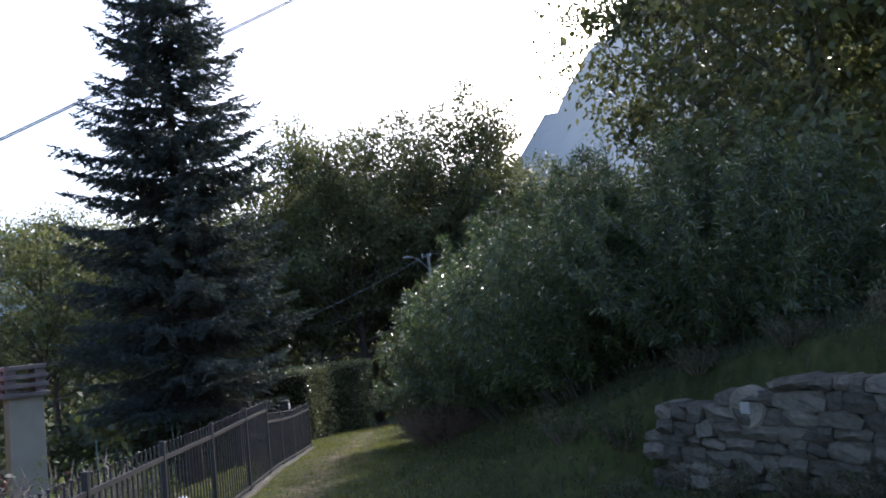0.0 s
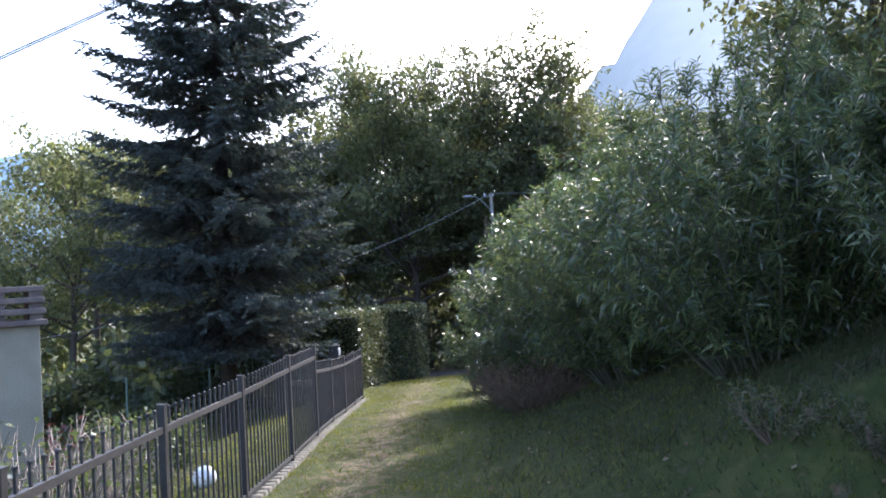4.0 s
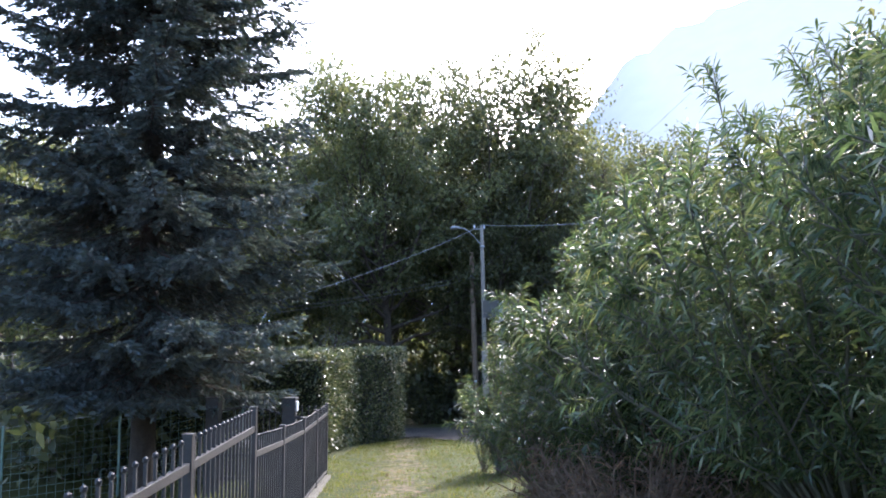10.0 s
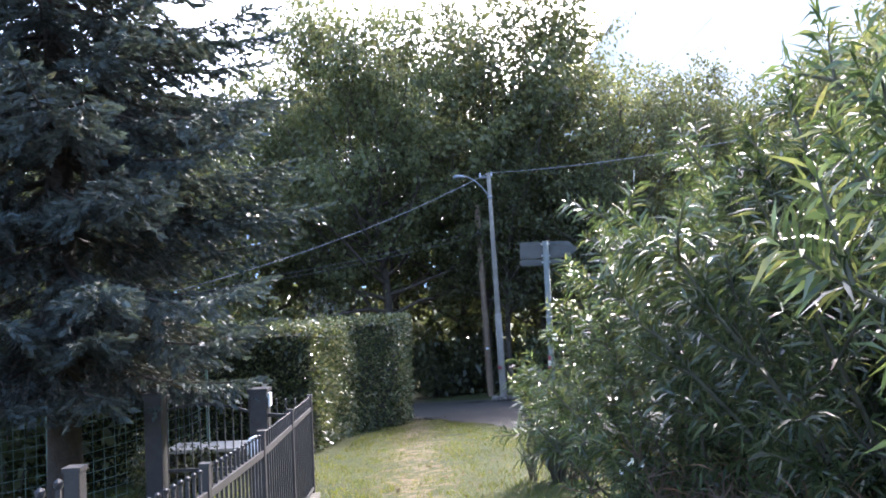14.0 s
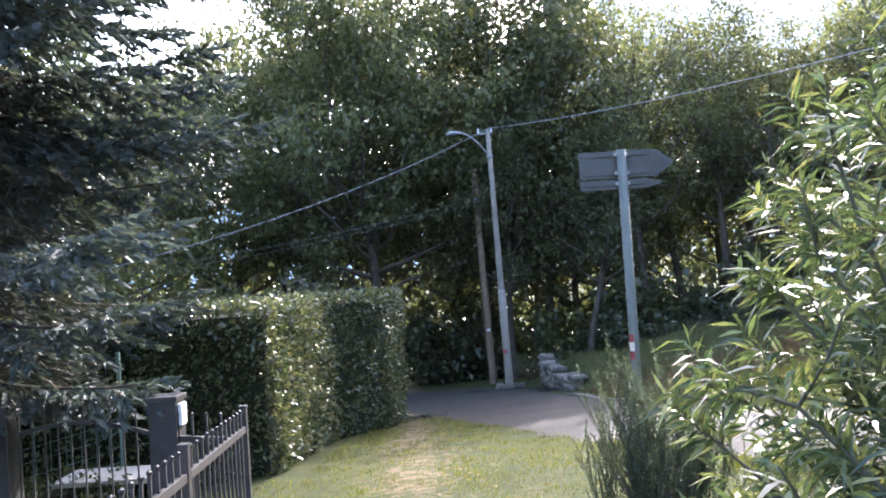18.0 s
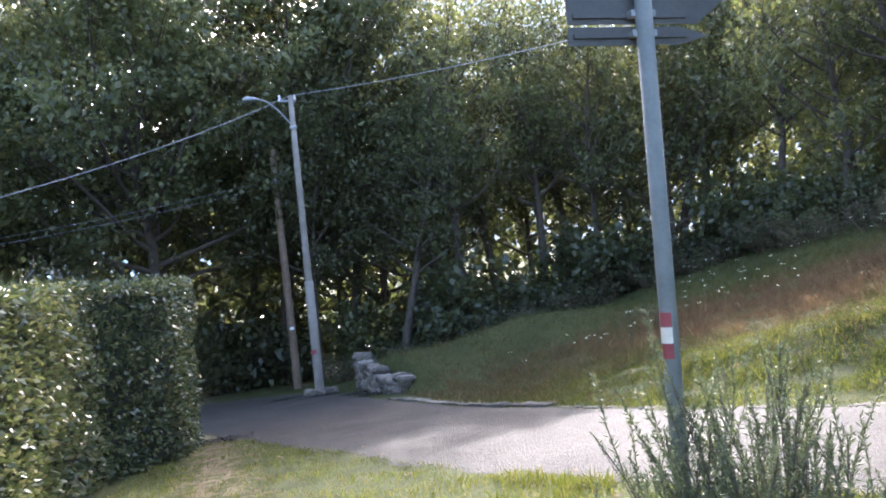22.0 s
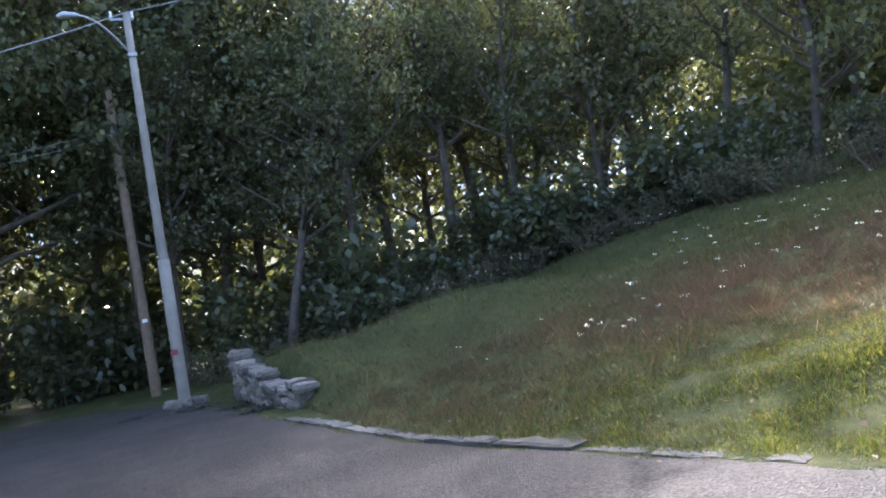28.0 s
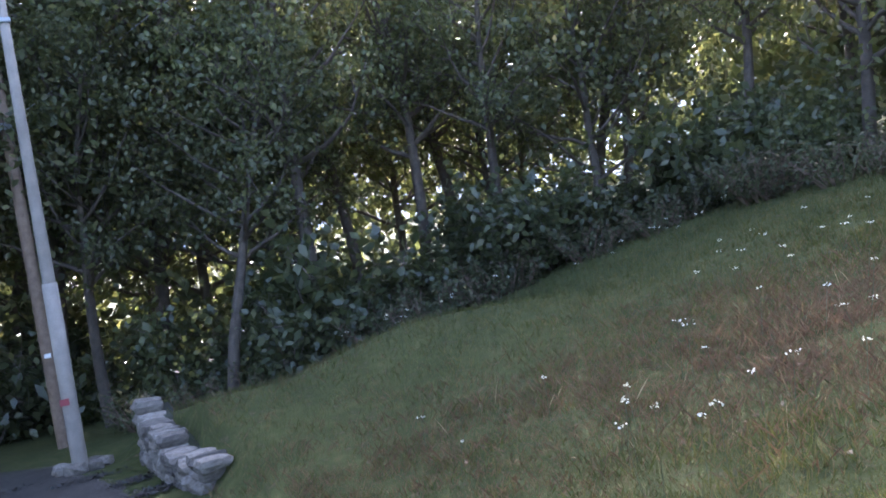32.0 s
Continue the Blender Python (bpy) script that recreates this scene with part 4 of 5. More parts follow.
for i in range(11):
    q = i / 10
    x = lerp(-0.7, 0.7, q)
    arch = -0.42 + 0.2 * math.sin(math.pi * (0.15 + 0.6 * (1 - q)))
    ob = part("bar", bar_me, M_IRON, gate)
    ob.matrix_basis = Matrix.Translation((x, 0, 0.08)) @ Matrix.Diagonal((1, 1, gz + arch + 0.08 - 0.08, 1))
    if i:
        rail_between("arch_rail", (px_, 0, gz + pa_ - 0.05), (x, 0, gz + arch - 0.05), 0.025, 0.03, gate, Matrix())
    px_, pa_ = x, arch
rail_between("rail", (-0.7, 0, 0.14), (0.7, 0, 0.14), 0.03, 0.04, gate, Matrix())
rail_between("rail", (-0.7, 0, 0.5), (0.7, 0, 0.5), 0.03, 0.04, gate, Matrix())

side_panel = thing("fence_panel", -4.3, 20.6, h(-4.3, 20.6), "short iron fence panel between gate post and fence end", "fence")
sz = -h(-4.3, 20.6)
rail_between("rail", (-0.32, 0.12, sz - 0.42), (0.27, -0.13, sz - 0.42), 0.03, 0.04, side_panel, Matrix())
rail_between("rail", (-0.32, 0.12, 0.12), (0.27, -0.13, 0.12), 0.03, 0.04, side_panel, Matrix())
for i in range(5):
    q = (i + 0.5) / 5
    ob = part("bar", bar_me, M_IRON, side_panel)
    ob.matrix_basis = Matrix.Translation((lerp(-0.32, 0.27, q), lerp(0.12, -0.13, q), 0.06)) @ Matrix.Diagonal((1, 1, sz - 0.25 - 0.06, 1))

# green wire-mesh fence behind the gate
WIRE = [(-6.2, 23.62, 1.72), (-6.5, 23.66, 1.6), (-8.4, 23.1, 1.55), (-10.3, 22.5, 1.5)]
wire = thing("wire_mesh_fence", -6.2, 23.62, h(-6.2, 23.62), "green coated wire-mesh fence behind the gate", "fence")
wz = h(-6.2, 23.62)
for x, y, tall in (WIRE[0], WIRE[2], WIRE[3]):
    part("post", box(-0.02, -0.02, -0.2, 0.02, 0.02, tall + 0.04, 0.004), M_GREEN_WIRE, wire).matrix_basis = Matrix.Translation((x + 6.2, y - 23.62, h(x, y) - wz))
for (x0, y0, t0), (x1, y1, t1) in zip(WIRE, WIRE[1:]):
    for r_ in range(11):
        a = (x0 + 6.2, y0 - 23.62, h(x0, y0) - wz + t0 * (r_ + 0.6) / 10.6)
        b = (x1 + 6.2, y1 - 23.62, h(x1, y1) - wz + t1 * (r_ + 0.6) / 10.6)
        # top wire gets a paler material, painting in the light it catches
        rail_between("wire", a, b, 0.007, 0.007, wire, Matrix(), M_WIRE_LIT if r_ == 10 else M_GREEN_WIRE)
    n = max(2, round(math.hypot(x1 - x0, y1 - y0) / 0.15))
    for k in range(n):
        x, y, tall = lerp(x0, x1, k / n), lerp(y0, y1, k / n), lerp(t0, t1, k / n)
        part("wire", box(-0.0025, -0.0025, 0.05, 0.0025, 0.0025, tall), M_GREEN_WIRE, wire).matrix_basis = Matrix.Translation((x + 6.2, y - 23.62, h(x, y) - wz))


# ---- poles and cables ----
def round_pole(parent, name, z0, z1, r0, r1, material, sides=14):
    g = Geo()
    tube(g, [(0, 0, z0), (0, 0, (z0 + z1) / 2), (0, 0, z1), (0, 0, z1 + 0.001)], [r0, (r0 + r1) / 2, r1, 0.002], sides)
    return part(name, g.mesh(name), material, parent, smooth=True)


P1 = (-1.05, 38.7)
g1 = h(*P1)
pole1 = thing("utility_pole", *P1, g1, "pale grey concrete utility pole with a curved lamp arm", "utility pole")
round_pole(pole1, "lower_shaft", -0.3, 2.9, 0.12, 0.112, M_POLE)
round_pole(pole1, "upper_shaft", 2.9, 7.65, 0.095, 0.065, M_POLE)
arm = Geo()
q = np.linspace(0, 1, 12)
tube(arm, np.column_stack([-0.95 * q, -0.2 * q, 6.85 + 0.72 * np.sin(q * 1.75)]), np.full(12, 0.022), 7)
part("lamp_arm", arm.mesh("lamp_arm"), M_GALV, pole1, smooth=True)
head = Geo()
tube(head, [(-0.8, -0.17, 7.56), (-0.88, -0.19, 7.575), (-1.1, -0.23, 7.575), (-1.2, -0.25, 7.545), (-1.21, -0.252, 7.54)], [0.02, 0.05, 0.075, 0.04, 0.005], 10)
part("lamp_head", head.mesh("lamp_head"), M_GALV, pole1, "flat street lamp head", smooth=True)
part("band", box(-0.09, -0.09, 6.8, 0.09, 0.09, 6.88, 0.02), M_GALV, pole1)
part("bracket", box(-0.3, -0.025, 7.5, 0.12, 0.025, 7.55, 0.008), M_GALV, pole1)
for x in (-0.28, 0.1):
    round_pole(pole1, "insulator", 7.55, 7.68, 0.03, 0.025, M_WHITE, 8).location = (x, 0, 0)
part("mark", box(-0.13, -0.135, 1.05, 0.0, -0.12, 1.15), M_RED, pole1, "small painted trail mark")
P0 = (-1.36, 42.6)
g0_ = h(*P0)
pole0 = thing("wooden_pole", *P0, g0_, "weathered brown wooden pole with a small white tag", "utility pole")
round_pole(pole0, "shaft", -0.3, 7.35, 0.13, 0.1, M_TIMBER)
round_pole(pole0, "insulator_ring", 6.2, 6.34, 0.16, 0.16, M_GALV, 10)
part("tag", box(-0.06, -0.15, 1.8, 0.06, -0.135, 1.88), M_WHITE, pole0, "small white number tag")

P2 = (-1.28, 20.47)
g2 = h(*P2)
pole2 = thing("sign_post", *P2, g2, "grey-green steel sign post with red and white trail mark", "sign post")
round_pole(pole2, "post", -0.3, 1.43 - g2, 0.033, 0.033, M_GREEN_PAINT, 16)


def arc_patch(name, r, z0, z1, mid, half, material, parent):
    """A patch of paint on a round post."""
    a = np.radians(np.linspace(mid - half, mid + half, 9))
    v = np.concatenate([np.column_stack([r * np.cos(a), r * np.sin(a), np.full(9, z)]) for z in (z0, z1)])
    return part(name, mesh_np(name, v, [(k, k + 1, k + 10, k + 9) for k in range(8)]), material, parent, smooth=True)


for z0, z1, m in ((-0.028, 0.028, M_RED), (0.03, 0.09, M_CREAM), (0.092, 0.145, M_RED)):
    arc_patch("trail_mark", 0.0342, z0 - g2, z1 - g2, 217, 42, m, pole2)


def arrow_plate(name, z, w0, w1, tall, parent, material):
    """A flat plate with one pointed end."""
    bm = bmesh.new()
    pts = [(-w0, -tall / 2), (w1 - 0.13, -tall / 2), (w1, 0), (w1 - 0.13, tall / 2), (-w0, tall / 2)]
    fr = [bm.verts.new((x, 0.046, z + y)) for x, y in pts]
    bk = [bm.verts.new((x, 0.053, z + y)) for x, y in pts]
    bm.faces.new(fr)
    bm.faces.new(bk[::-1])
    for k in range(5):
        bm.faces.new((fr[k], bk[k], bk[(k + 1) % 5], fr[(k + 1) % 5]))
    bmesh.ops.recalc_face_normals(bm, faces=bm.faces)
    return part(name, bm, material, parent, "grey back of an arrow-ended sign plate")


arrow_plate("sign_plate", 1.335 - g2, 0.29, 0.38, 0.19, pole2, M_SIGN)
arrow_plate("sign_plate", 1.195 - g2, 0.29, 0.3, 0.07, pole2, M_SIGN)
for z in (1.4, 1.27, 1.195):
    part("rib", box(-0.27, 0.036, z - 0.008 - g2, 0.2, 0.0455, z + 0.008 - g2), M_SIGN, pole2)
    part("bracket", box(-0.05, 0.0, z - 0.012 - g2, 0.05, 0.036, z + 0.012 - g2), M_GALV, pole2)


def cable(name, a, b, sag, r, label):
    q = np.linspace(0, 1, 40)[:, None]
    p = np.array(a) * (1 - q) + np.array(b) * q
    p[:, 2] -= sag * 4 * q[:, 0] * (1 - q[:, 0])
    g = Geo()
    tube(g, p, np.full(40, r), 5)
    return tagged(part(name, g.mesh(name), M_CABLE, None, smooth=True), label, "cable", "overhead cables")


pole1.matrix_world = pose(P1[0], P1[1], g1, 0, -1.2, 0)
pole0.matrix_world = pose(P0[0], P0[1], g0_, 0, -1.7, 0)
TOP1 = (P1[0] - 0.15, P1[1], g1 + 7.66)
cable("overhead_cable", TOP1, (-32.0, 10.0, 3.2), 4.1, 0.01, "grey overhead cable sagging from the pole past the garden")
cable("overhead_cable", TOP1, (13.0, 14.0, 4.6), 0.8, 0.01, "grey overhead cable crossing above the lane")
for dz in (0.0, 0.07):
    cable("overhead_cable", (-41.0, 21.7, -2.7 + dz), (24.0, 32.2, 26.4 + dz), 0.4, 0.026, "high overhead cable climbing behind the spruce")
for dz in (0.0, 0.16):
    cable("overhead_cable", (P0[0] - 0.2, P0[1], g0_ + 6.2 + dz), (-24, 35, 1.0 + dz), 0.9, 0.006, "thin overhead cable in front of the woods")
cable("overhead_cable", (P0[0] - 0.2, P0[1], g0_ + 6.3), (9.0, 46.0, 12.0), 0.3, 0.009, "thin overhead cable climbing into the woods")


# ---- stones ----
def stone_mesh(seed):
    """A rough, worn field stone, one unit long."""
    rng = random.Random(seed)
    bm = bmesh.new()
    bmesh.ops.create_cube(bm, size=1)
    bmesh.ops.subdivide_edges(bm, edges=bm.edges, cuts=1, use_grid_fill=True)
    for v in bm.verts:
        v.co = v.co.lerp(v.co.normalized() * 0.6, 0.5)
        v.co += Vector((rng.uniform(-0.09, 0.09), rng.uniform(-0.08, 0.08), rng.uniform(-0.1, 0.1)))
    me = bpy.data.meshes.new("stone")
    bm.to_mesh(me)
    bm.free()
    me.materials.append(M_STONE)
    return me


STONES = [stone_mesh(k) for k in range(9)]


def kerb_mesh(seed):
    """A long low edging stone with broken corners, one unit long."""
    rng = random.Random(seed)
    bm = bmesh.new()
    bmesh.ops.create_cube(bm, size=1)
    bmesh.ops.subdivide_edges(bm, edges=[e for e in bm.edges if abs(e.verts[0].co.x - e.verts[1].co.x) > 0.5], cuts=3)
    bmesh.ops.bevel(bm, geom=[e for e in bm.edges if e.verts[0].co.z > 0.4 and e.verts[1].co.z > 0.4], offset=0.1, segments=1, affect="EDGES")
    for v in bm.verts:
        v.co += Vector((rng.uniform(-0.015, 0.015), rng.uniform(-0.1, 0.1), rng.uniform(-0.14, 0.1)))
    me = bpy.data.meshes.new("kerb_stone")
    bm.to_mesh(me)
    bm.free()
    me.materials.append(M_KERB)
    return me


KERB_STONES = [kerb_mesh(70 + k) for k in range(5)]


def dry_wall(name, line, tops, label, seed, course=0.17, thick=0.32, material=M_STONE, longest=3.4):
    """Dry-laid stones in rough courses along a line of plan points, up to a height at each."""
    rng = random.Random(seed)
    t = thing(name, line[0][0], line[0][1], h(*line[0]), label, "stone wall")
    base = Matrix.Translation((-line[0][0], -line[0][1], -h(*line[0])))
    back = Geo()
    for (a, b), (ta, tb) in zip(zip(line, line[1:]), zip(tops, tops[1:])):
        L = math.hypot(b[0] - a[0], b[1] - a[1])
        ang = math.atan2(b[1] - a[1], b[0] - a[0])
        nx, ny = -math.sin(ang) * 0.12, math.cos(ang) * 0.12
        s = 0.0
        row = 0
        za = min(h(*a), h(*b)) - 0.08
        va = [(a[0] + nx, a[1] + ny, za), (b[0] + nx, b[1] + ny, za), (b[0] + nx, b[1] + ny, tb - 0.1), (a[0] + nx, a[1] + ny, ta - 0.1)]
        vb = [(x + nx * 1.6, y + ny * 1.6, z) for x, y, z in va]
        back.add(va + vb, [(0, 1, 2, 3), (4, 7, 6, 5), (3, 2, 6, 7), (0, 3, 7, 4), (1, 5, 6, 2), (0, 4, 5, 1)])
        z = za
        while z < max(ta, tb):
            hgt = course * rng.uniform(0.75, 1.3)
            s = -rng.uniform(0, 0.2)
            while s < L:
                w = course * rng.uniform(1.0, longest)
                k = min(max((s + w / 2) / L, 0), 1)
                top = lerp(ta, tb, k)
                if z + hgt * 0.5 < top and s + w / 2 > 0:
                    ob = part("stone", rng.choice(STONES), material, t)
                    c = (a[0] + math.cos(ang) * (s + w / 2), a[1] + math.sin(ang) * (s + w / 2), z + hgt / 2)
                    ob.matrix_basis = base @ Matrix.Translation(c) @ Matrix.Rotation(ang + rng.uniform(-0.07, 0.07), 4, "Z") @ Matrix.Rotation(rng.uniform(-0.16, 0.16), 4, "Y") @ Matrix.Diagonal((w * 1.06, thick * rng.uniform(0.85, 1.25), hgt * rng.uniform(1.0, 1.2), 1))
                s += w
            z += hgt
    bk = part("backing", back.mesh("backing"), M_DARK_INFILL, t, "near-black slab behind the stones")
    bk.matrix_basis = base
    return t


dry_wall("stone_wall", [(1.7, 7.5), (2.5, 6.3), (3.4, 4.8), (4.4, 3.2)], [0.52, 0.79, 0.98, 1.1], "dry stone retaining wall of dark mossy field stones, overgrown", 61, 0.11, 0.3, M_MOSSY)
dry_wall("stone_wall", [(-0.05, 37.9), (-0.02, 36.6), (0.08, 35.4), (0.3, 34.1)], [-1.9, -2.02, -2.08, -2.06], "low curved wall of rough grey stones at the lane's edge", 62, 0.15, 0.34, M_STONE, 2.0)
SLAB0, SLAB1 = 22.5, 23.5      # one loose slab further along the lane
# an old round millstone set on edge into the wall's face
mill = thing("millstone", 2.17, 6.56, 0.6, "old round millstone with square hub set into the stone wall", "millstone")
mill.matrix_world = Matrix.Translation((2.19, 6.575, 0.6)) @ Vector((-0.832, -0.555, 0.0)).to_track_quat("Z", "Y").to_matrix().to_4x4()
bm = bmesh.new()
bmesh.ops.create_cone(bm, cap_ends=True, segments=36, radius1=0.17, radius2=0.165, depth=0.12)
bmesh.ops.bevel(bm, geom=[e for e in bm.edges if e.verts[0].co.z > 0 and e.verts[1].co.z > 0], offset=0.014, segments=2, affect="EDGES")
part("disc", bm, M_MOSSY, mill)
part("hub", box(-0.045, -0.045, 0.0, 0.045, 0.045, 0.075, 0.006), M_CONCRETE, mill, "pale square plug in the hole")
edging = thing("stone_edging", 0.5, 30, h(0.5, 30), "row of low grey edging stones along the lane", "kerb")
rng_e = random.Random(63)
yy = 33.2
while yy > 21.5:
    w = rng_e.uniform(0.35, 0.95)
    gap = rng_e.random()
    fx, fx2 = float(np.interp(yy, FAR_Y, FAR_X)), float(np.interp(yy - w, FAR_Y, FAR_X))
    if yy > 27.6 or SLAB0 < yy < SLAB1 or gap < 0.6:
        tall = 0.1 if yy > 27.4 else 0.17 if SLAB0 < yy < SLAB1 else 0.045
        a = Vector((fx + 0.12, yy, h(fx, yy) - tall * 0.12))
        b = Vector((fx2 + 0.12, yy - w, h(fx2, yy - w) - tall * 0.12))
        ob = part("stone", rng_e.choice(KERB_STONES), M_KERB, edging)
        ob.matrix_basis = Matrix.Translation(((a + b) / 2) - Vector((0.5, 30, h(0.5, 30)))) @ (b - a).to_track_quat("X", "Z").to_matrix().to_4x4() @ Matrix.Diagonal((w * 1.0, rng_e.uniform(0.14, 0.22), tall * rng_e.uniform(0.8, 1.3), 1))
    yy -= w + 0.015


# ---- house and chimney ----
HX, HY, HZ = -10.65, 8.53, -2.75
house = thing("house", HX, HY, HZ, "ochre plastered house with a red-edged roof, down the slope", "house", rz=39)
bm = bmesh.new()
gable = [(-3.9, 0.0), (3.9, 0.0), (3.9, 4.1), (0.0, 6.08), (-3.9, 4.1)]
fr = [bm.verts.new((x, 0.0, z)) for x, z in gable]
bk = [bm.verts.new((x, 5.4, z)) for x, z in gable]
bm.faces.new(fr)
bm.faces.new(bk[::-1])
for k in range(5):
    bm.faces.new((fr[k], bk[k], bk[(k + 1) % 5], fr[(k + 1) % 5]))
bmesh.ops.recalc_face_normals(bm, faces=bm.faces)
part("wall", bm, M_PLASTER, house)
for sg in (-1, 1):
    bm = bmesh.new()
    v = [bm.verts.new((x * sg, y, z)) for y in (-0.55, 6.0) for x, z in ((0, 6.1), (4.68, 3.71), (4.68, 3.87), (0, 6.28))]
    for f in ((0, 1, 2, 3), (7, 6, 5, 4), (0, 4, 5, 1), (1, 5, 6, 2), (2, 6, 7, 3), (3, 7, 4, 0)):
        bm.faces.new([v[i] for i in f])
    bmesh.ops.recalc_face_normals(bm, faces=bm.faces)
    part("roof", bm, M_ROOF, house)
    part("purlin", box(sg * 4.1 - 0.07, -0.5, 3.72, sg * 4.1 + 0.07, 0.1, 3.96), M_ROOF, house)
stack = part("chimney", box(3.1, 1.9, 3.9, 3.6, 2.4, 4.6, 0.01), M_RENDER, house)
for k in range(3):
    part("chimney_cap", box(3.02, 1.82, 4.6 + 0.13 * k, 3.68, 2.48, 4.68 + 0.13 * k, 0.02), M_TILE, stack)

ch = thing("garden_chimney", -6.75, 12.35, h(-6.75, 12.35), "tall square rendered chimney with stacked slab cap, in the garden", "chimney", rz=38)
cz = 1.5 - h(-6.75, 12.35)
part("shaft", box(-0.24, -0.24, -0.3, 0.24, 0.24, cz - 0.5, 0.015), M_RENDER, ch)
for k in range(4):
    part("cap_slab", box(-0.32 + 0.01 * k, -0.32 + 0.01 * k, cz - 0.5 + 0.135 * k, 0.32 - 0.01 * k, 0.32 - 0.01 * k, cz - 0.43 + 0.135 * k, 0.015), M_TILE, ch)
    if k < 3:
        for sx in (-1, 1):
            for sy in (-1, 1):
                part("cap_block", box(sx * 0.2 - 0.07, sy * 0.2 - 0.07, cz - 0.43 + 0.135 * k, sx * 0.2 + 0.07, sy * 0.2 + 0.07, cz - 0.365 + 0.135 * k), M_TILE, ch)


# ---- grass ----
def blades(name, x, y, tall, width, material, label, rng, lean=0.5, category="grass", keep=None):
    n = len(x)
    z = height(x, y) - 0.01
    a = rng.random(n) * 2 * np.pi
    tuft = np.sin(x * 3.7 + 1.9 * np.sin(y * 2.3)) * np.sin(y * 4.1 + 1.6 * np.sin(x * 2.9)) + 0.5 * np.sin(x * 9.1 + y * 7.3)
    l = tall * rng.uniform(0.5, 1.3, n) * (0.95 + 0.4 * tuft)
    dx, dy = np.cos(a), np.sin(a)
    ln_ = rng.uniform(0.1, 1.0, n) * lean * l
    b = rng.random(n) * 2 * np.pi
    wx, wy = np.cos(b) * width, np.sin(b) * width
    base0 = np.stack([x - wx, y - wy, z], -1)
    base1 = np.stack([x + wx, y + wy, z], -1)
    m0 = np.stack([x + dx * ln_ * 0.5 + wx * 0.8, y + dy * ln_ * 0.5 + wy * 0.8, z + l * 0.56 * (1 - 0.25 * ln_ / (l + 1e-6)) + 0.02 * l], -1)
    tip = np.stack([x + dx * ln_, y + dy * ln_, z + l * (1 - 0.25 * ln_ / (l + 1e-6))], -1)
    v = np.stack([base0, base1, m0, tip], 1).reshape(-1, 3)
    ob = part(name, mesh_np(name, v, np.arange(4 * n).reshape(n, 4)), material, None)
    return tagged(ob, label, category, kind="stuff")


def on_road(x, y, pad=0.0):
    return (x > np.interp(y, NEAR_Y, NEAR_X) + pad) & (x < np.interp(y, FAR_Y, FAR_X) - pad) & (y > 12)


rg = np.random.default_rng(71)
n = 105000
x, y = rg.uniform(-4.3, 1.2, n), rg.uniform(0.5, 31, n)
worn = np.exp(-((x + 1.75 + 0.055 * y) / 0.35) ** 2) * (0.4 + 0.6 * np.sin(y * 1.7 + 2 * np.sin(y * 0.6)) ** 2)
ok = ~on_road(x, y, 0.06) & (rg.random(n) > 0.8 * worn) & (x < np.interp(y, FAR_Y, FAR_X))
blades("lawn_grass", x[ok], y[ok], 0.055, 0.004, M_GRASS, "short patchy grass along the trodden way", rg, 0.9)
n = 26000
x, y = rg.uniform(-9.5, -3.3, n), rg.uniform(4, 24, n)
ok = x < -3.4 - 0.09 * np.maximum(0, y - 13)
blades("garden_lawn", x[ok], y[ok], 0.06, 0.007, M_GRASS, "mown garden lawn beyond the fence", rg, 0.8)
n = 270000
x, y = rg.uniform(0.2, 11, n), 21 + 22 * rg.random(n) ** 1.35
fe = np.interp(y, FAR_Y, FAR_X)
wd = np.interp(y, EDGE_Y, EDGE_X) + 0.6
ok = (x > fe + 0.1) & (x < wd)
dry = np.exp(-((x + y - 32.9 + 0.5 * np.sin(x * 2.1) + 0.4 * np.sin(y * 1.7)) / 3.0) ** 2) * (0.35 + 0.65 * sstep(x, 2.4, 4.4))
is_dry = rg.random(n) < dry * 1.5
short = x + y < 29.3 + 0.5 * np.sin(x * 2.3 + y)
thin = rg.random(n) < np.clip(1.0 - 0.05 * (y - 24), 0.3, 1)
k = ok & ~is_dry & short
blades("verge_grass", x[k], y[k], 0.06, 0.0045, M_GRASS, "short bright green grass along the lane", rg, 1.0)
k = ok & ~is_dry & ~short & thin
blades("meadow_grass", x[k], y[k], 0.1, 0.0035, M_MEADOW, "long green meadow grass on the slope", rg, 0.8)
k = ok & is_dry
blades("dry_meadow_grass", x[k], y[k], 0.125, 0.0012, M_DRY, "tangled reddish-brown dry grass on the slope", rg, 1.0)
n = 120000
x, y = rg.uniform(0.6, 8.5, n), 21.5 + 11 * rg.random(n) ** 1.2
dry = np.exp(-((x + y - 32.9 + 0.5 * np.sin(x * 2.1) + 0.4 * np.sin(y * 1.7)) / 3.0) ** 2) * (0.35 + 0.65 * sstep(x, 2.4, 4.4))
ok = (x > np.interp(y, FAR_Y, FAR_X) + 0.1) & (x < np.interp(y, EDGE_Y, EDGE_X)) & (x + y > 27.5)
is_dry = rg.random(n) < dry * 1.3
blades("meadow_sward", x[ok & ~is_dry], y[ok & ~is_dry], 0.055, 0.0042, M_MEADOW, "dense short growth filling the meadow", rg, 1.1)
blades("dry_sward", x[ok & is_dry], y[ok & is_dry], 0.06, 0.004, M_DRY, "matted brown dry growth on the slope", rg, 1.1)
n = 1500
x, y = rg.uniform(2.0, 10.5, n), rg.uniform(22, 34, n)
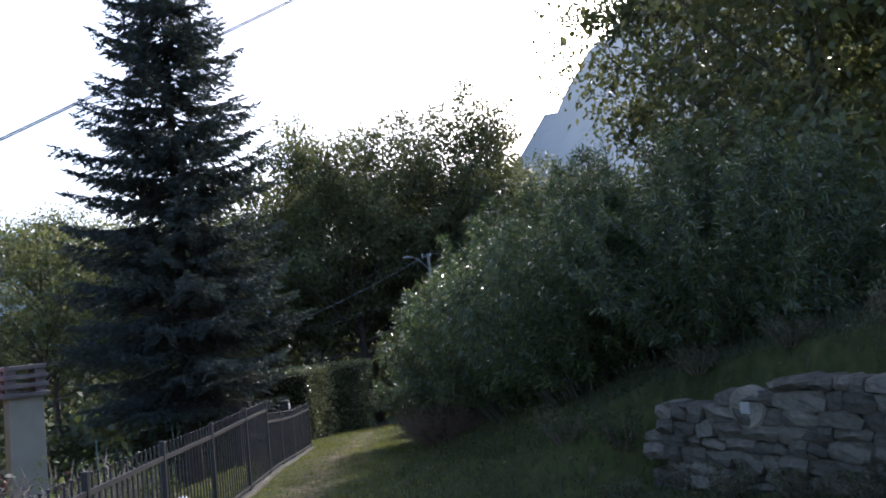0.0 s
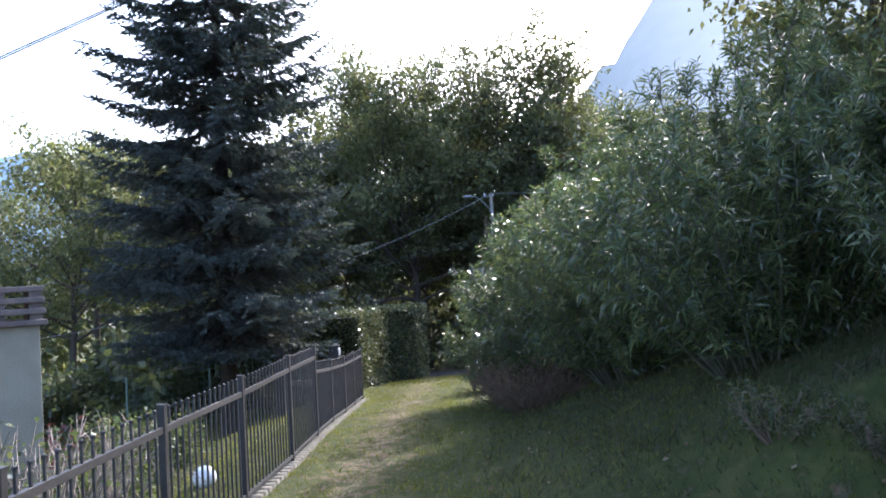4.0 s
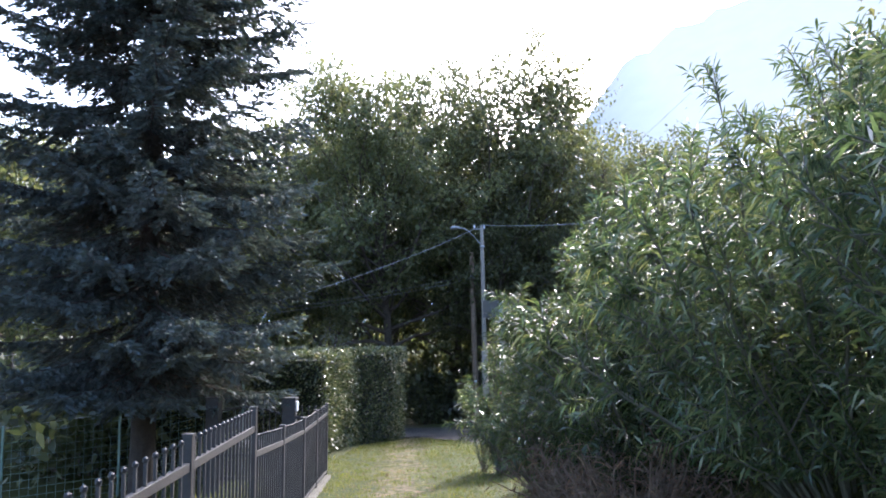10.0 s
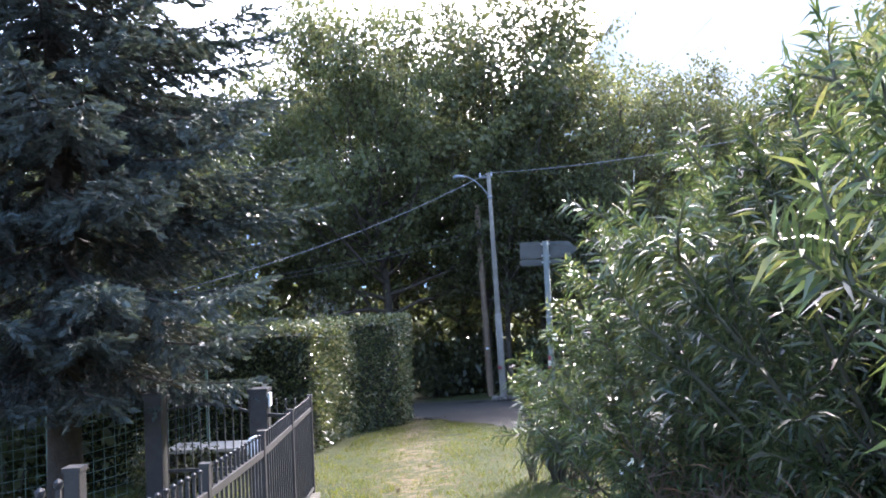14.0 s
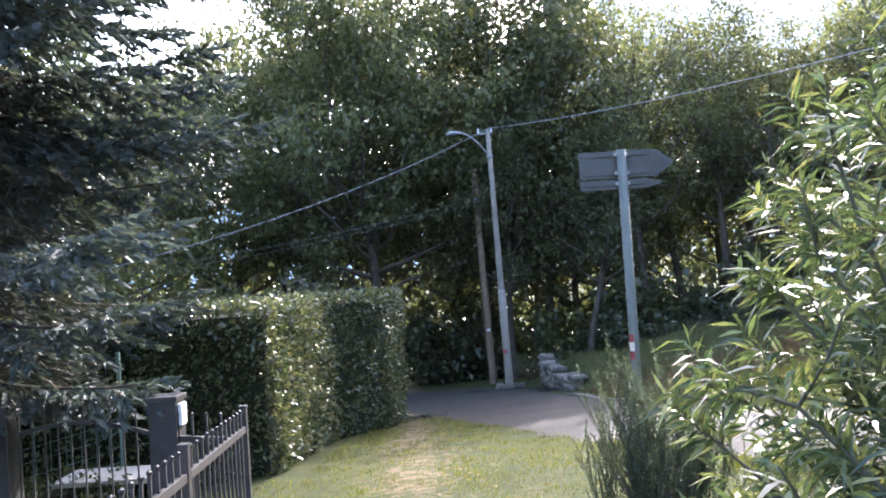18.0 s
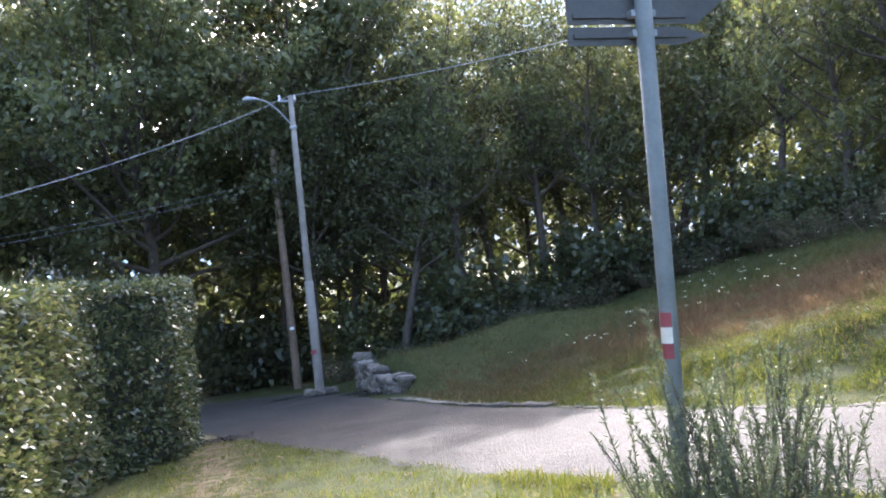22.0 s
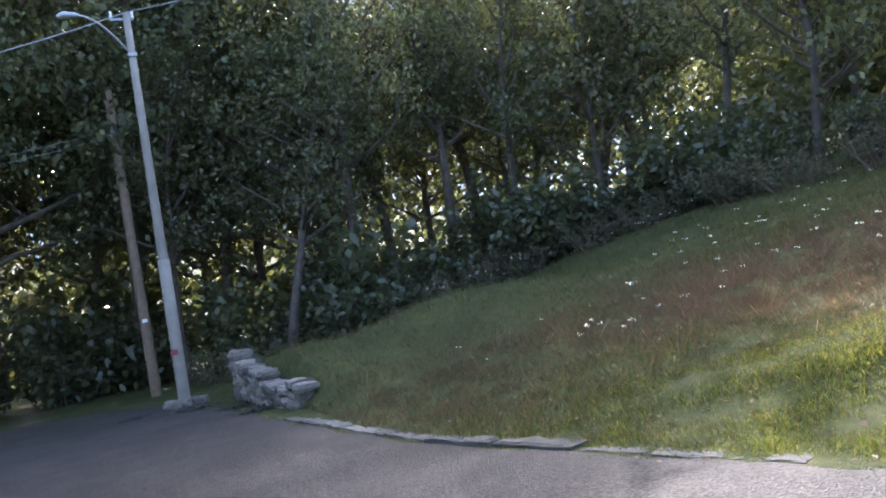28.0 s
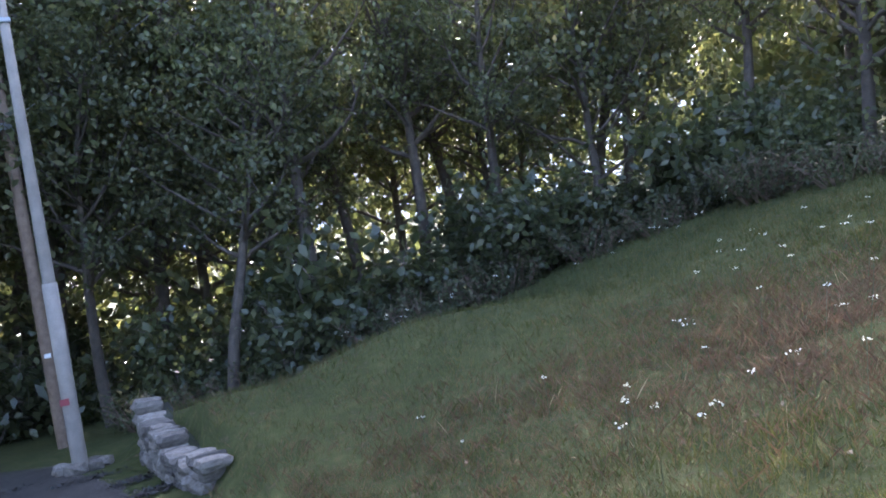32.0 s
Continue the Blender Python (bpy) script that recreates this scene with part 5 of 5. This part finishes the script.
k = np.exp(-((x + y - 32.9) / 2.6) ** 2) * (0.5 + 0.5 * np.sin(x * 2.7 + 1.4 * np.sin(y * 2.2))) > rg.random(n)
blades("dry_stalks", x[k], y[k], 0.2, 0.0008, M_STRAW, "tall bleached seed stalks standing in the dry grass", rg, 0.7)
n = 90000
y = rg.uniform(21.3, 28.5, n)
x = np.interp(y, FAR_Y, FAR_X) + 0.08 + rg.random(n) * 3.4
patch = np.sin(x * 3.1 + 1.3 * np.sin(y * 2.3)) + np.sin(y * 2.7 + 1.1 * np.sin(x * 1.9))
ok = (x + y < 29.8 + 0.5 * np.sin(x * 2.3 + y)) & (rg.random(n) < 0.55 + 0.3 * patch)
blades("verge_sward", x[ok], y[ok], 0.04, 0.004, M_GRASS, "dense tufted short grass on the sunny verge", rg, 1.1)
n = 15000
y = rg.uniform(18.6, 24.5, n)
x = np.interp(y, NEAR_Y, NEAR_X) - 0.06 - np.abs(rg.normal(size=n)) * 0.35
ok = rg.random(n) < (0.45 + 0.5 * np.sin(x * 4.3 + 2 * np.sin(y * 2.9))) * np.clip((24.3 - y) / 2.6, 0, 1)
blades("lane_side_grass", x[ok], y[ok], 0.085, 0.0045, M_GRASS, "long tufted green grass along the lane", rg, 0.8)
n = 42000
x, y = rg.uniform(-1.1, 5.0, n), rg.uniform(2.5, 18.5, n)
ok = rg.random(n) < 0.35 + 0.65 * sstep(x, -1.1, 0.6)
blades("bank_weeds", x[ok], y[ok], 0.085, 0.006, M_WEED, "rank dark weeds and grass on the bank", rg, 1.0)


# ---- rosemary, flowers and garden plants ----
def rosemary_meshes(seed, r, tall, sprigs):
    """Woody stems that fork into upright sprigs set with short needles."""
    rng = np.random.default_rng(seed)
    wood, P, D = Geo(), [], []
    for k in range(sprigs):
        a, q = rng.random() * 6.283, math.sqrt(rng.random())
        foot = np.array([math.cos(a), math.sin(a), 0]) * q * r * 0.3 + (0, 0, -0.05)
        main = limb_path(foot, (math.cos(a) * q * 0.32, math.sin(a) * q * 0.32, 1), tall * rng.uniform(0.6, 1.05) * (1 - 0.25 * q), 6, rng, 0.5, 0.12)
        tube(wood, main, np.linspace(0.009, 0.0015, 7), 4)
        paths = [main[2:]]
        for j in range(1, 6):
            paths.append(limb_path(main[j], (math.cos(a) * 0.2 + rng.normal() * 0.3, math.sin(a) * 0.2 + rng.normal() * 0.3, 1), tall * rng.uniform(0.16, 0.34), 4, rng, 0.5, 0.1))
        for path in paths:
            tube(wood, path[::2], np.linspace(0.0025, 0.0012, len(path[::2])), 3)
            m = len(path) - 1
            for e in range(120):
                u = m * (e + rng.random()) / 120
                i = min(int(u), m - 1)
                P.append(path[i] + (path[i + 1] - path[i]) * (u - i))
                D.append(unit(path[i + 1] - path[i]) * 0.8 + rng.normal(size=3) * 0.65)
    v, f = leaves(np.array(P), np.array(D), 0.026, 0.0052, rng, 0.0)
    return wood.mesh("rosemary_stems"), mesh_np("rosemary_foliage", v, f)


RO_BIG, RO_SMALL = rosemary_meshes(81, 0.4, 1.32, 58), rosemary_meshes(82, 0.14, 1.0, 9)
for ms, x, y, s, rz in [(RO_BIG, -1.24, 20.05, 1.0, 0), (RO_SMALL, -1.55, 20.25, 0.95, 120), (RO_SMALL, -1.02, 19.95, 1.0, 200), (RO_SMALL, -0.4, 20.25, 0.7, 20)]:
    shrub(ms, "rosemary_bush", x, y, s, rz, "upright grey-green rosemary bush beside the sign post" if ms is RO_BIG else "thin upright tuft of rosemary by the sign post", "shrub", "rosemary bushes", M_ROSEMARY, M_BARK)

# white blossoms on the oleander nearest the lane
rf = np.random.default_rng(91)
bl = [o for o in bpy.data.objects if o.name.startswith("oleander_bush") and abs(o.location.y - 16.9) < 0.05][0]
turn = np.radians(250)
t_pts = [t for t in OL_B[2] if 0.55 < t[0][2] < 1.9 and t[0][0] * math.cos(turn) - t[0][1] * math.sin(turn) < -0.75]
t_pts += [t for t in OL_B[2] if t[0][2] > 1.5][::9]
for p, d0 in t_pts[::max(1, len(t_pts) // 15)]:
    fl = Geo()
    for b in range(3):
        c = p + d0 * 0.03 + rf.normal(size=3) * 0.03
        o = unit(d0 + rf.normal(size=3) * 0.6)
        u_ = unit(np.cross(o, rf.normal(size=3)))
        for m in range(5):
            ang = m * 1.2566
            v, f = leaves([c], [u_ * math.cos(ang) + np.cross(o, u_) * math.sin(ang) + o * 0.35], 0.023, 0.016, rf, 0.05)
            fl.add(v, f)
    part("blossom", fl.mesh("blossom_cluster"), M_PETAL, bl, "small spray of white star-shaped flowers")

SPARSE = shrub_meshes(95, 1.0, 1.45, 260, 0.07, 0.038, 36)
BUSHY = shrub_meshes(96, 0.9, 1.1, 4200, 0.08, 0.045)
for x, y, s, rz in [(-4.2, 7.0, 0.95, 0), (-4.3, 8.4, 1.0, 80), (-4.6, 9.8, 0.9, 190), (-5.4, 6.2, 1.1, 260), (-4.1, 5.6, 0.85, 140)]:
    shrub(SPARSE, "bare_shrub", x, y, s, rz, "half-bare garden shrub with pale twigs and few leaves", "shrub", "half-bare shrubs", M_GREEN_LEAF, M_TWIG)
for x, y, s, m, lab in [(-5.6, 12.2, 0.8, M_GREEN_LEAF, "low green garden shrub behind the fence"), (-6.2, 14.6, 1.0, M_GREEN_LEAF, "low green garden shrub behind the fence"),
                        (-7.4, 15.6, 1.2, M_SHRUB, "dark green garden shrub behind the fence"), (-3.9, 4.6, 0.75, M_LIME_LEAF, "bright green leafy shrub behind the fence"),
                        (-8.8, 14.0, 1.3, M_SHRUB, "dark green garden shrub behind the fence"), (-8.6, 14.9, 1.8, M_RED_LEAF, "small red-leaved maple in the garden"),
                        (-8.2, 11.8, 2.1, M_OLIVE, "silvery grey-green olive shrub by the house"), (-8.9, 17.6, 1.3, M_SHRUB, "dark green garden shrub behind the fence"),
                        (-6.4, 22.6, 0.8, M_SHRUB, "dark green garden shrub behind the fence")]:
    shrub(BUSHY, "garden_shrub", x, y, s, x * 97 % 360, lab, "shrub", "garden shrubs", m)
OLIVE = shrub_meshes(94, 1.0, 3.2, 6500, 0.065, 0.014, 24)
shrub(OLIVE, "olive_tree", -5.85, 31.9, 1.28, 40, "silvery olive tree rising behind the hedge", "tree", "", M_OLIVE)

DRYB = shrub_meshes(97, 0.9, 0.9, 1500, 0.16, 0.008, 60)
shrub(DRYB, "dry_bush", -0.7, 15.9, 0.95, 0, "tangled brown dry bush at the foot of the oleanders", "shrub", "dry bushes", M_DRY, M_DRY_STEM)
shrub(DRYB, "dry_bush", -0.5, 14.3, 1.0, 110, "tangled brown dry bush at the foot of the oleanders", "shrub", "dry bushes", M_DRY, M_DRY_STEM)


def globe_lamp(x, y, r, stalk):
    t = thing("globe_lamp", x, y, h(x, y), "white opal globe garden lamp on a dark stalk", "garden lamp", "globe lamps")
    round_pole(t, "stalk", -0.1, stalk, 0.03, 0.03, M_IRON, 8)
    bm = bmesh.new()
    bmesh.ops.create_uvsphere(bm, u_segments=20, v_segments=12, radius=r, matrix=Matrix.Translation((0, 0, stalk + r * 0.95)))
    part("globe", bm, M_GLOBE, t, smooth=True)


globe_lamp(-3.95, 11.0, 0.12, -0.03)
globe_lamp(-4.1, 18.4, 0.1, 0.72)


# ---- rank weeds along the foot of the woods, low growth on the stone wall ----
WEEDS = shrub_meshes(98, 0.55, 0.75, 620, 0.07, 0.03, 14)
rq = np.random.default_rng(99)
for k in range(34):
    s_ = (k + rq.random()) / 34 * path_len[-1]
    wx, wy = float(np.interp(s_, path_len, EDGE_X)) + rq.uniform(-0.9, 0.5), float(np.interp(s_, path_len, EDGE_Y)) + rq.uniform(-0.5, 0.4)
    shrub(WEEDS, "weed_clump", wx, wy, rq.uniform(0.7, 1.8), rq.uniform(0, 360), "rank green weeds at the edge of the woods", "weeds", "weeds along the woods", M_WEED, M_DRY_STEM)
for k in range(12):
    wx, wy = [(1.75, 7.3), (2.0, 6.6), (2.3, 6.1), (2.6, 5.6), (2.1, 7.6), (2.7, 6.9), (3.2, 6.1), (1.4, 7.9), (2.9, 4.9), (1.2, 7.2), (3.7, 5.2), (0.9, 8.3)][k]
    shrub(WEEDS, "weed_clump", wx, wy, rq.uniform(0.35, 0.7), rq.uniform(0, 360), "low dark weeds overgrowing the stone wall", "weeds", "weeds at the stone wall", M_WEED, M_DRY_STEM)


# ---- far woods, closing the view behind the trees ----
rw = np.random.default_rng(101)
n = 46000
q = rw.random(n)
wx_ = np.where(q < 0.62, rw.uniform(-46, 48, n), rw.uniform(21, 30, n))
wy_ = np.where(q < 0.62, 58 + rw.uniform(0, 8, n) - 0.012 * np.abs(wx_) ** 1.6, rw.uniform(8, 50, n))
top = np.where(wx_ > 4, np.where(q < 0.62, 10.5, 6.0), 9.5) + 2.2 * np.sin(wx_ * 0.55 + wy_ * 0.3) + 1.4 * np.sin(wx_ * 1.37 + 1)
wz_ = height(wx_, wy_) + top * rw.random(n) ** 0.85
v, f = leaves(np.column_stack([wx_, wy_, wz_]), rw.normal(size=(n, 3)), 0.7, 0.45, rw, 0.2)
tagged(part("far_woods", mesh_np("far_woods", v, f), M_WOOD_LEAF, None), "dense dark woods filling the slope behind", "woods", kind="stuff")

# ---- white meadow flowers ----
n = 240
x, y = rw.uniform(1.6, 8.6, n), rw.uniform(25.5, 36, n)
ok = (x > np.interp(y, FAR_Y, FAR_X) + 0.6) & (np.sin(x * 1.3 + y) + np.sin(y * 0.9) > 0.1)
x, y = x[ok], y[ok]
fg, fp = Geo(), Geo()
for a, b in zip(x, y):
    z, tall = h(a, b), rw.uniform(0.3, 0.55)
    tip = np.array([a + rw.normal() * 0.05, b + rw.normal() * 0.05, z + tall])
    tube(fg, [(a, b, z - 0.02), tip], [0.003, 0.002], 3)
    k = 7
    v, f = leaves(np.tile(tip, (k, 1)) + rw.normal(size=(k, 3)) * (0.018, 0.018, 0.006), rw.normal(size=(k, 3)) * (1, 1, 0.25), 0.02, 0.018, rw, 0.0)
    fp.add(v, f)
tagged(part("meadow_flowers", fp.mesh("meadow_flowers"), M_PETAL, None), "scattered small white flower heads over the meadow", "flowers", kind="stuff")
tagged(part("flower_stalks", fg.mesh("flower_stalks"), M_ROSEMARY, None), "thin green stalks of the meadow flowers", "flowers", kind="stuff")


# ---- fallen leaves, roadside gravel ----
n = 700
x, y = rw.uniform(-3.6, 4.0, n), rw.uniform(1.5, 31, n)
keep = ~on_road(x, y, 0.3)
x, y = x[keep], y[keep]
a = rw.random(len(x)) * 6.283
v, f = leaves(np.column_stack([x, y, height(x, y) + 0.045]), np.column_stack([np.cos(a), np.sin(a), rw.normal(size=len(x)) * 0.3]), 0.055, 0.035, rw, 0.1, 0.8)
tagged(part("fallen_leaves", mesh_np("fallen_leaves", v, f), M_FALLEN, None), "scattered dry fallen leaves on the grass", "leaves", kind="stuff")

for cx, cy, rx in ((-1.0, 37.5, 0.5), (-2.0, 38.2, 0.35), (-3.3, 30.6, 0.5), (-0.45, 36.2, 0.3), (-0.3, 35.0, 0.35)):
    n = 260
    x, y = cx + rw.normal(size=n) * rx * 0.5, cy + rw.normal(size=n) * 0.12
    v, f = leaves(np.column_stack([x, y, height(x, y) + 0.025 + 0.02 * rw.random(n)]), rw.normal(size=(n, 3)) * (1, 1, 0.2), 0.06, 0.04, rw, 0.0, 0.8)
    tagged(part("leaf_litter", mesh_np("leaf_litter", v, f), M_SPRUCE_DEAD, None), "dark patch of leaf litter on the edge of the lane", "leaves", kind="stuff")

n = 1500
s = rw.random(n)
side = rw.random(n) < 0.5
yy = 19 + 22 * s
xx = np.where(side, np.interp(yy, NEAR_Y, NEAR_X) + np.abs(rw.normal(size=n)) * 0.12 - 0.03, np.interp(yy, FAR_Y, FAR_X) - np.abs(rw.normal(size=n)) * 0.14 + 0.05)
r = rw.uniform(0.004, 0.012, n)
c = np.column_stack([xx, yy, height(xx, yy) + 0.012])
octa = np.array([(1, 0, 0), (0, 1, 0), (-1, 0, 0), (0, -1, 0), (0, 0, 0.7), (0, 0, -0.7)], float)
v = (c[:, None, :] + r[:, None, None] * (octa[None] + rw.normal(size=(n, 6, 3)) * 0.22)).reshape(-1, 3)
tri = np.array([(0, 1, 4), (1, 2, 4), (2, 3, 4), (3, 0, 4), (1, 0, 5), (2, 1, 5), (3, 2, 5), (0, 3, 5)])
f = (np.arange(n)[:, None, None] * 6 + tri[None]).reshape(-1, 3)
tagged(part("roadside_gravel", mesh_np("roadside_gravel", v, f), M_STONE, None), "loose gravel along both edges of the lane", "gravel", kind="stuff")


# ---- garden table behind the gate ----
tab = thing("garden_table", -6.0, 23.0, h(-6.0, 23.0), "low grey weathered garden table behind the gate", "table")
part("tabletop", box(-0.55, -0.3, 0.5, 0.55, 0.3, 0.55, 0.008), M_CONCRETE, tab)
for sx in (-0.45, 0.45):
    for sy in (-0.22, 0.22):
        part("leg", box(sx - 0.03, sy - 0.03, -0.05, sx + 0.03, sy + 0.03, 0.5), M_IRON, tab)

# stones heaped at the foot of the pole
rp = random.Random(111)
for k in range(7):
    a = k * 0.9
    r_ = rp.uniform(0.24, 0.36)
    x, y, s = P1[0] + math.cos(a) * r_, P1[1] + math.sin(a) * r_, rp.uniform(0.2, 0.34)
    st = part("boulder", STONES[k], M_STONE, None)
    st.matrix_world = pose(x, y, h(x, y) + s * 0.18, 0, 0, rp.uniform(0, 360)) @ Matrix.Diagonal((s, s * 0.8, s * 0.7, 1))
    tagged(st, "rough grey stone lying at the pole's foot", "stone", "stones at the pole")
